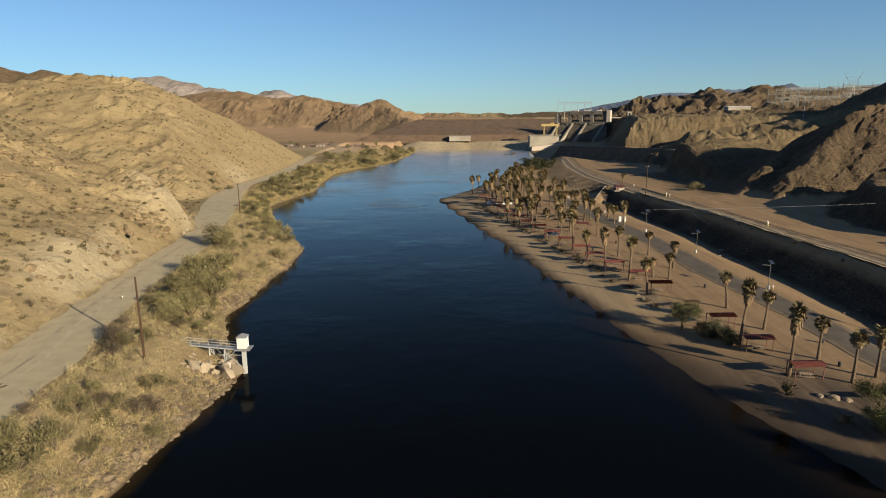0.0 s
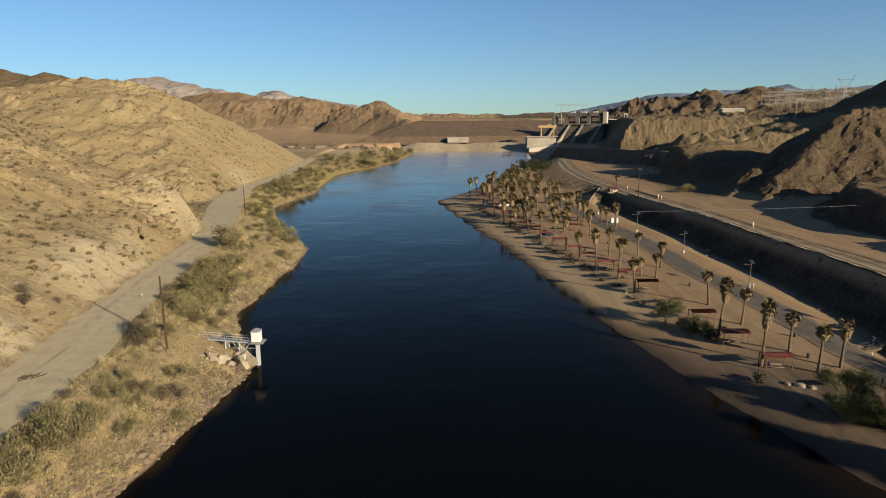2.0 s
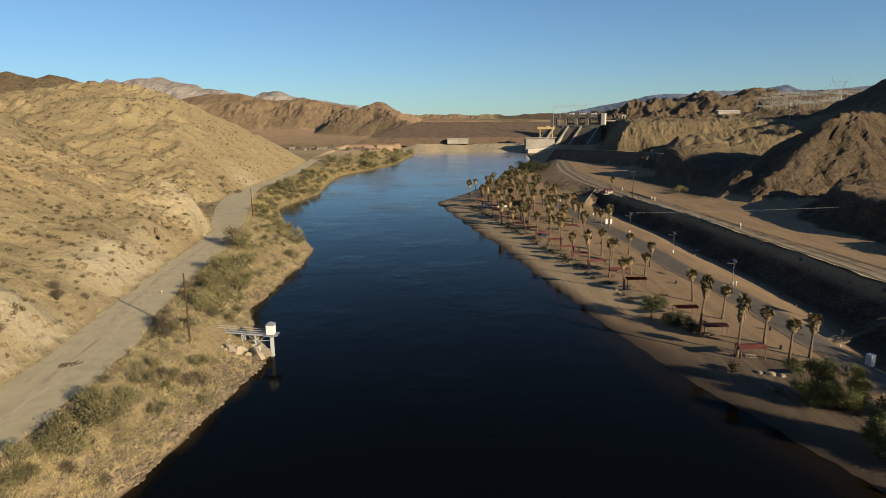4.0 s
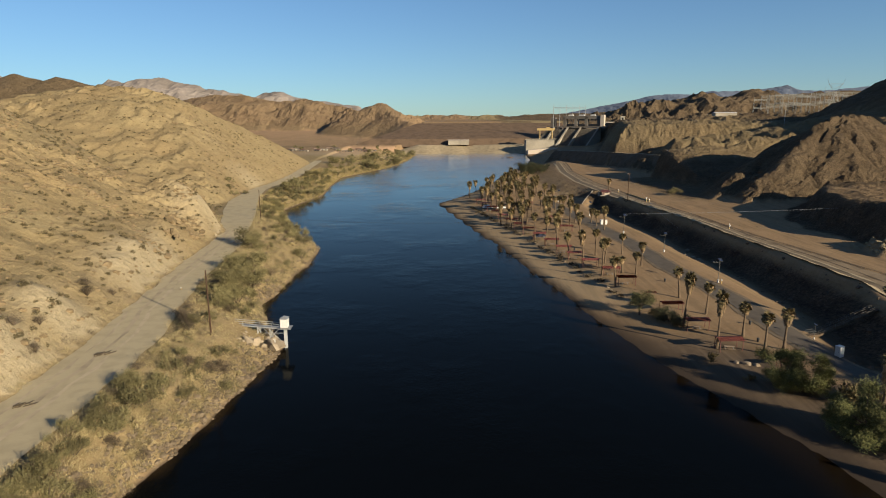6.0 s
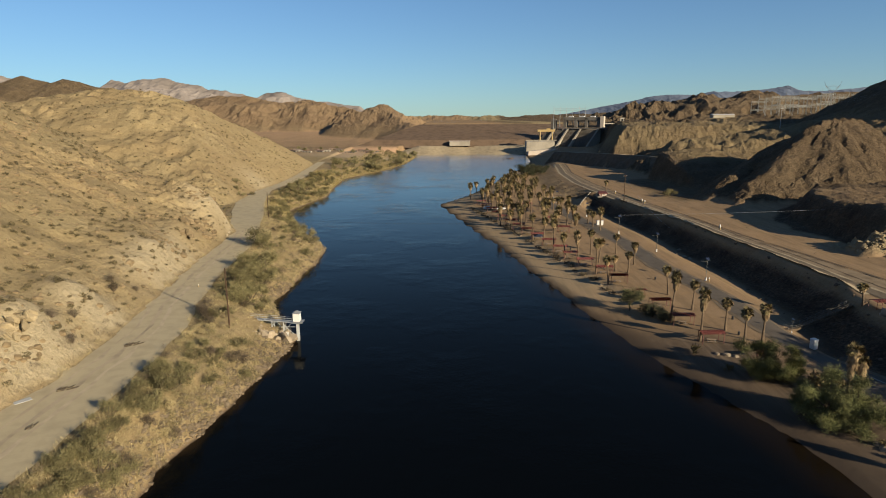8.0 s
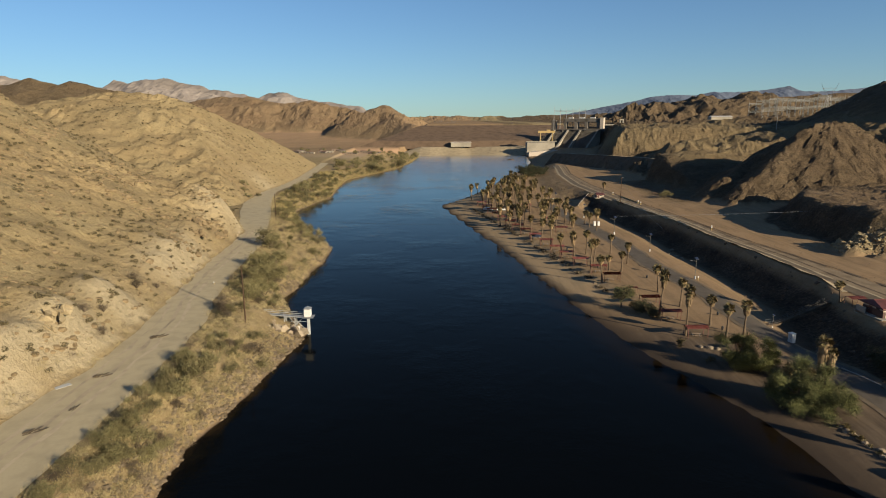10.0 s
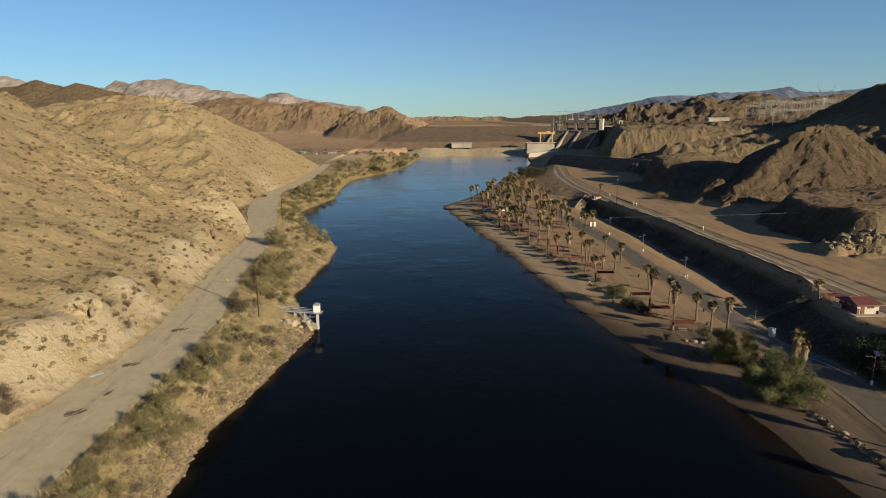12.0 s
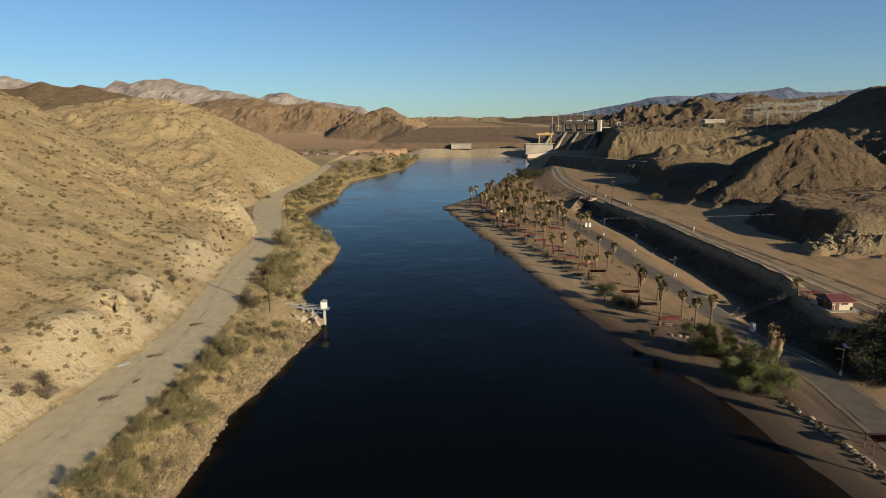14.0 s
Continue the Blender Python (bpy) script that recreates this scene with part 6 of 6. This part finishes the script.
def powerhouse():
    ob = tagged(new("powerhouse_wall"), "sunlit cream concrete walls beside the tailwater", "wall")
    part("upper_wall", box(bmesh.new(), 137, 838, -2, 40, 16, 21, bevel=0.3), CONCRETE, ob, "dusty cream upper wall")
    part("lower_wall", box(bmesh.new(), 133, 824, -3, 26, 8, 9.0, bevel=0.3), CREAM, ob, "pale lower wall")
    bm = bmesh.new()
    prism(bm, ((117, -3), (166, -3), (166, 9.5), (146, 9.0), (117, 6.2)), 806, 818)
    part("apron", bm, CREAM, ob, "pale sunlit retaining wall")
    part("parapet", box(bmesh.new(), 138, 830.5, 20, 44, 0.6, 1.1), CONCRETE, ob)
    return ob


powerhouse()


def gantry_crane():
    ob = tagged(new("gantry_crane"), "yellow gantry crane on the powerhouse deck", "crane")
    part("bridge_beam", box(bmesh.new(), 147, 846, 32.0, 25, 3, 3.2, bevel=0.2), YELLOW, ob)
    for x in (138.5, 156.0):
        for y in (-2.4, 2.4):
            bm = bmesh.new()
            tube(bm, (x, 846 + y, 20.0), (x, 846 + y * 0.4, 32.2), 0.75, 0.7, 6)
            part("leg", bm, YELLOW, ob)
    part("trolley", box(bmesh.new(), 150, 846, 35.2, 5, 3.4, 1.6, bevel=0.1), YELLOW, ob)
    return ob


gantry_crane()

# the rock-faced embankment with its crest road and berm, and the pale rubble slope down to the water
bm = bmesh.new()
prism(bm, ((885, 8), (900, 19.5), (938, 27.5), (943, 27.7), (1000, 41.6), (1012, 41.6), (1090, 20), (1090, 8)), -42, 200)
bmesh.ops.transform(bm, matrix=Matrix(((0, 1, 0, 0), (1, 0, 0, 0), (0, 0, 1, 0), (0, 0, 0, 1))), verts=bm.verts[:])
bmesh.ops.recalc_face_normals(bm, faces=bm.faces[:])
for v in bm.verts:
    if v.co.x < -40:
        v.co.x -= (41.6 - v.co.z) * 3.0
tagged(link_mesh("embankment", bm, RIPRAP), "long brown rock-faced earth dam", "dam", kind="structure")


def toe_slope():
    bm = bmesh.new()
    rows = []
    for k in range(41):
        t = k / 40
        x = -70 + 190 * t
        y = 838 + 22 * math.sin(t * 3.0) + 8 * noise.noise((t * 6, 0, 0))
        zt = (11.8 - 1.5 * math.sin(t * 3.1)) * min(1.0, 0.15 + t * 5)
        rows.append([bm.verts.new((x, y + d, z + 0.3 * noise.noise((x * 0.2, d, 1)))) for d, z in ((-9, -2.5), (0, 0.8), (14, zt * 0.55), (27, zt), (60, zt + 0.6), (66, 3))])
    for p, q in zip(rows, rows[1:]):
        for i in range(5):
            bm.faces.new((p[i], q[i], q[i + 1], p[i + 1]))
    bmesh.ops.recalc_face_normals(bm, faces=bm.faces[:])
    return tagged(link_mesh("tailwater_bank", bm, PALE_BANK), "pale rubble slope at the tailwater", "river bank", kind="structure")


toe_slope()


def shed(name, label, sx, sy, h, wall, roof, rise=1.2, doors=2):
    """A plain gabled building, long side to x."""
    ob = tagged(new(name), label, "building")
    bm = bmesh.new()
    prism(bm, ((-sx / 2, -1.0), (sx / 2, -1.0), (sx / 2, h), (-sx / 2, h)), -sy / 2, sy / 2)
    part("wall", bm, wall, ob)
    bm = bmesh.new()
    prism(bm, ((-sy / 2 - 0.4, h), (sy / 2 + 0.4, h), (0.1, h + rise), (-0.1, h + rise)), -sx / 2 - 0.4, sx / 2 + 0.4)
    bmesh.ops.rotate(bm, verts=bm.verts[:], matrix=Matrix.Rotation(radians(90), 3, "Z"))
    part("roof", bm, roof, ob)
    for k in range(doors):
        part("door", box(bmesh.new(), -sx / 2 + (k + 0.5) * sx / doors, -sy / 2 - 0.04, 0, min(3.0, sx / doors * 0.4), 0.1, h * 0.62), BLACK, ob, "dark opening")
    return ob


ob = shed("warehouse", "long cream metal warehouse at the dam toe", 31, 14, 5.6, CONCRETE, CREAM, 1.0, 0)
part("end_door", box(bmesh.new(), -15.6, 0, 0, 0.2, 9, 5), BLACK, ob, "dark end opening")
ob.matrix_basis = pose(24, 888, 12.0)
ob = shed("white_building", "long low white building on the plateau", 24, 10, 2.6, CONCRETE, WHITE, 0.9, 0)
ob.matrix_basis = pose(316, 664, ground_z(316, 664) + 0.3)
mound = [boulder(70, DARK_ROCK, "low dark rock point in the tailwater")]
mound[0]["category"] = "rock"
place(mound, [(76.5, 742, 10.0, 2), (84, 747, 12.0, 2), (70, 738, 6.0, 2)])
# small houses and trailers of the settlement below the brown flats
homes = [shed("trailer_home", "low dusty mobile home on the flats", 13, 5, 3.0, w, r, 0.7, 2) for w, r in ((TABLE_WOOD, CONCRETE_DARK), (CONCRETE_DARK, RED_TILE), (CONCRETE, TABLE_WOOD), (TABLE_WOOD, RED_TILE))]
spots = []
for k in range(26):
    spots.append((-195 + 105 * (k / 25) + rng.uniform(-3, 3), 742 + 50 * (k / 25) + rng.uniform(-26, 26), rng.uniform(0.5, 0.75), 0))
for k, (x, y, s, _) in enumerate(spots):
    m = pose(x, y, ground_z(x, y), 0, 0, rng.choice((0, 15, -20, 80))) @ Matrix.Scale(s, 4)
    if k < len(spots) - 4:
        copy_thing(homes[k % 4], m)
    else:
        homes[k % 4].matrix_basis = m
kinds = [desert_tree(81 + k, "flat_tree", "dark distant tree on the brown flats", SHRUB, 6.5, 3.4, 700, 0.4, "trees on the far flats") for k in range(2)]
place(kinds, [(-190 + 14 * k + rng.uniform(-5, 5), 760 + rng.uniform(-25, 40), rng.uniform(0.6, 1.0), 3) for k in range(9)] + [(-66 + 7 * k, 862 + rng.uniform(-4, 4), 0.75, 3) for k in range(6)])


YARD_STEEL = plain("weathered_yard_steel", (0.36, 0.36, 0.33), 0.8, vary=0.3)


# ---- the shelf road above the terrace and its dark fill slope ----
def shelf_road():
    line = ((118, 612), (124.6, 592), (142, 557), (157, 523.5), (170, 485), (178, 441), (190, 425))
    top, fill = bmesh.new(), bmesh.new()
    rows, slope = [], []
    for k in range(145):
        t = k / 144 * (len(line) - 1)
        i = min(int(t), len(line) - 2)
        a, b = Vector(line[i]), Vector(line[i + 1])
        p, d = a.lerp(b, t - i), (b - a).normalized()
        out = Vector((-d.y, d.x)) if d.x * 0 + (-d.y) < 0 else Vector((d.y, -d.x))
        z = 16.2 + 3.9 * t / 5.2 + 0.3 * noise.noise((k * 0.13, 0, 0))
        rows.append([top.verts.new((*(p + out * w), z + dz)) for w, dz in ((0, 0.12), (-2.6, 0.22), (-5.2, 0.12))])
        foot = 12 + 5 * noise.noise((k * 0.11, 5, 0)) + 2 * noise.noise((k * 0.4, 8, 0))
        slope.append([fill.verts.new((*(p + out * w), z + dz + j)) for w, dz, j in ((0.3, 0, 0), (foot * 0.33, -4.0, 2.4 * noise.noise((k * 0.23, 1, 0)) + noise.noise((k * 0.7, 1, 0))), (foot * 0.66, -8.0, 2.6 * noise.noise((k * 0.23, 2, 0)) + noise.noise((k * 0.7, 3, 0))), (foot, -12.5, 0), (foot, -20, 0))])
    for r, bm in ((rows, top), (slope, fill)):
        for p, q in zip(r, r[1:]):
            for i in range(len(p) - 1):
                bm.faces.new((p[i], p[i + 1], q[i + 1], q[i]))
        bmesh.ops.recalc_face_normals(bm, faces=bm.faces[:])
    tagged(link_mesh("shelf_road", top, PALE_BANK), "pale gravel road on a shelf above the terrace", "road", kind="structure")
    # the fill slope's shade is put into its dark gravel colour
    tagged(link_mesh("road_embankment", fill, DARK_GRAVEL), "dark rubble fill slope below the shelf road, its shade in the colour", "embankment", kind="structure")


shelf_road()


# ---- far mountains ----
def mountain_range(crest, depth, rough, material, label, seed):
    """A jagged range: a crest line (x, z) at about 3.9 km, its front and back slopes cut by ravines."""
    xs = np.arange(crest[0][0], crest[-1][0], 11.0)
    vs = np.concatenate((np.linspace(0, 1, 30), [1.3, 1.8]))
    x, v = np.meshgrid(xs, vs)
    y = 3900 - depth * (1 - v)
    top = np.interp(x, [p[0] for p in crest], [p[1] for p in crest])
    cutup = fbm(x, y, 190, 6, seed, True) * 0.5 + fbm(x, y * 0.4, 60, 4, seed + 3, True) * 0.3
    body = np.where(v <= 1, v ** 0.8, 1 - (v - 1) * 0.8)
    z = top * body + rough * cutup * np.minimum(1, body * (1.15 - body) * 3 + 0.12) * np.where(v > 1, 0.3, 1)
    nx = len(xs)
    i = (np.arange(len(vs) - 1)[:, None] * nx + np.arange(nx - 1)[None, :]).ravel()
    me = bpy.data.meshes.new("mountain_range")
    me.from_pydata(np.stack((x.ravel(), y.ravel(), z.ravel()), -1).tolist(), [], np.stack((i, i + 1, i + nx + 1, i + nx), -1).tolist())
    me.materials.append(material)
    return tagged(new("mountain_range", me), label, "mountains", kind="structure")


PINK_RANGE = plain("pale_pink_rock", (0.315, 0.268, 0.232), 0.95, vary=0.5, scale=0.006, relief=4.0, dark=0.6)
# blue of distant haze put into this range's base colour
HAZY_RANGE = plain("haze_blue_rock", (0.17, 0.2, 0.26), 0.95, vary=0.25, scale=0.006, relief=1.5, dark=0.8)
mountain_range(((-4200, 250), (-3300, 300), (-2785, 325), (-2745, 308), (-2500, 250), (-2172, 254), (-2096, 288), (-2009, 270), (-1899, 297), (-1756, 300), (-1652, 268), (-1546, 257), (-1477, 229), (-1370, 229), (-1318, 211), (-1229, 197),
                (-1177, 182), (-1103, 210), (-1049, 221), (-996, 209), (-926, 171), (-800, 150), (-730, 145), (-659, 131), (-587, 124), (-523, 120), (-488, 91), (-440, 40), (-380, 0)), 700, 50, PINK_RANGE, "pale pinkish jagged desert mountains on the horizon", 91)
mountain_range(((600, 30), (760, 75), (925, 99), (1138, 139), (1316, 176), (1422, 187), (1602, 186), (1707, 206), (1851, 202), (1993, 215), (2187, 239), (2244, 213), (2388, 203), (2800, 240), (3400, 230), (4200, 200)), 700, 22, HAZY_RANGE, "low mountains on the horizon, coloured blue for haze", 95)


# ---- power station yard on the right-hand plateau ----
def lattice_bay(w, h):
    """One gantry bay of a switchyard: two lattice legs and a lattice beam."""
    ob = tagged(new("switchyard_gantry"), "dull grey lattice steel switchyard gantry", "steel frame", "switchyard gantries")
    for x in (-w / 2, w / 2):
        bm = bmesh.new()
        for dx in (-0.7, 0.7):
            tube(bm, (x + dx, 0, -3), (x + dx * 0.4, 0, h), 0.22, 0.15, 4)
        for k in range(6):
            z0, z1 = h * k / 6, h * (k + 1) / 6
            s = 1 if k % 2 else -1
            tube(bm, (x - 0.6 * s, 0, z0), (x + 0.5 * s, 0, z1), 0.1, sides=4)
        tube(bm, (x, 0, h), (x, 0, h + 5), 0.15, 0.06, 4)
        part("leg", bm, YARD_STEEL, ob)
    for z in (h - 0.4, h * 0.55):
        bm = bmesh.new()
        tube(bm, (-w / 2, 0, z), (w / 2, 0, z), 0.2, sides=4)
        tube(bm, (-w / 2, 0, z - 1.4), (w / 2, 0, z - 1.4), 0.2, sides=4)
        for k in range(8):
            s = 0 if k % 2 else -1.4
            tube(bm, (-w / 2 + w * k / 8, 0, z + s), (-w / 2 + w * (k + 1) / 8, 0, z - 1.4 - s), 0.1, sides=4)
        part("beam", bm, YARD_STEEL, ob)
    return ob


bay = lattice_bay(15, 20)
spots = [(362 + 15 * k, 645 + 16 * j) for j in range(3) for k in range(7)] + [(492 + 15 * k, 690 + 12 * j) for j in range(2) for k in range(4)]
for k, (x, y) in enumerate(spots):
    m = pose(x, y, ground_z(x, y))
    if k:
        copy_thing(bay, m)
    else:
        bay.matrix_basis = m


def line_tower():
    ob = tagged(new("transmission_tower"), "grey lattice transmission tower with spread arms", "transmission tower")
    bm = bmesh.new()
    for sx in (-1, 1):
        for sy in (-1, 1):
            tube(bm, (sx * 4, sy * 4, -4), (sx * 1.2, sy * 1.2, 18), 0.25, 0.2, 4)
    for k in range(5):
        z, w = k * 3.6, 4 - 2.8 * k / 5
        w2 = 4 - 2.8 * (k + 1) / 5
        for s in (-1, 1):
            tube(bm, (-w, s * w, z), (w2, s * w2, z + 3.6), 0.12, sides=4)
            tube(bm, (w, s * w, z), (-w2, s * w2, z + 3.6), 0.12, sides=4)
    part("body", bm, GALV, ob)
    bm = bmesh.new()
    for s in (-1, 1):
        tube(bm, (s * 1.2, 0, 18), (s * 8, 0, 27), 0.2, sides=4)
        tube(bm, (s * 8, 0, 27), (s * 10.5, 0, 33), 0.15, sides=4)
        tube(bm, (s * 1.0, 0, 21), (-s * 8, 0, 27), 0.12, sides=4)
    tube(bm, (-9, 0, 27), (9, 0, 27), 0.2, sides=4)
    part("crossarm", bm, GALV, ob)
    return ob


ob = line_tower()
ob.matrix_basis = pose(463, 705, ground_z(463, 705) + 10)


def cable(name, a, b, sag, label):
    a, b = Vector(a), Vector(b)
    bm = bmesh.new()
    side = (b - a).cross(Vector((0, 0, 1))).normalized() * 0.02
    rings = []
    for k in range(15):
        t = k / 14
        p = a.lerp(b, t) - Vector((0, 0, sag * 4 * t * (1 - t)))
        rings.append([bm.verts.new(p + o) for o in (side, -side, Vector((0, 0, 0.05)))])
    for p, q in zip(rings, rings[1:]):
        for i in range(3):
            bm.faces.new((p[i], p[(i + 1) % 3], q[(i + 1) % 3], q[i]))
    return tagged(link_mesh(name, bm, GALV), label, "cable")


for k in range(3):
    cable("power_cable", (309 + k, 530, 64.5 - k * 1.2), (420, 420, 88 - k * 1.5), 6, "thin grey overhead power cable")
cable("power_cable", (75.0, 221.2, 10.4), (172, 195, 17.5), 0.6, "thin pale overhead cable across the terrace")
cable("power_cable", (96, 286, 20.3), (89, 200, 8.5), 2, "thin overhead service cable")
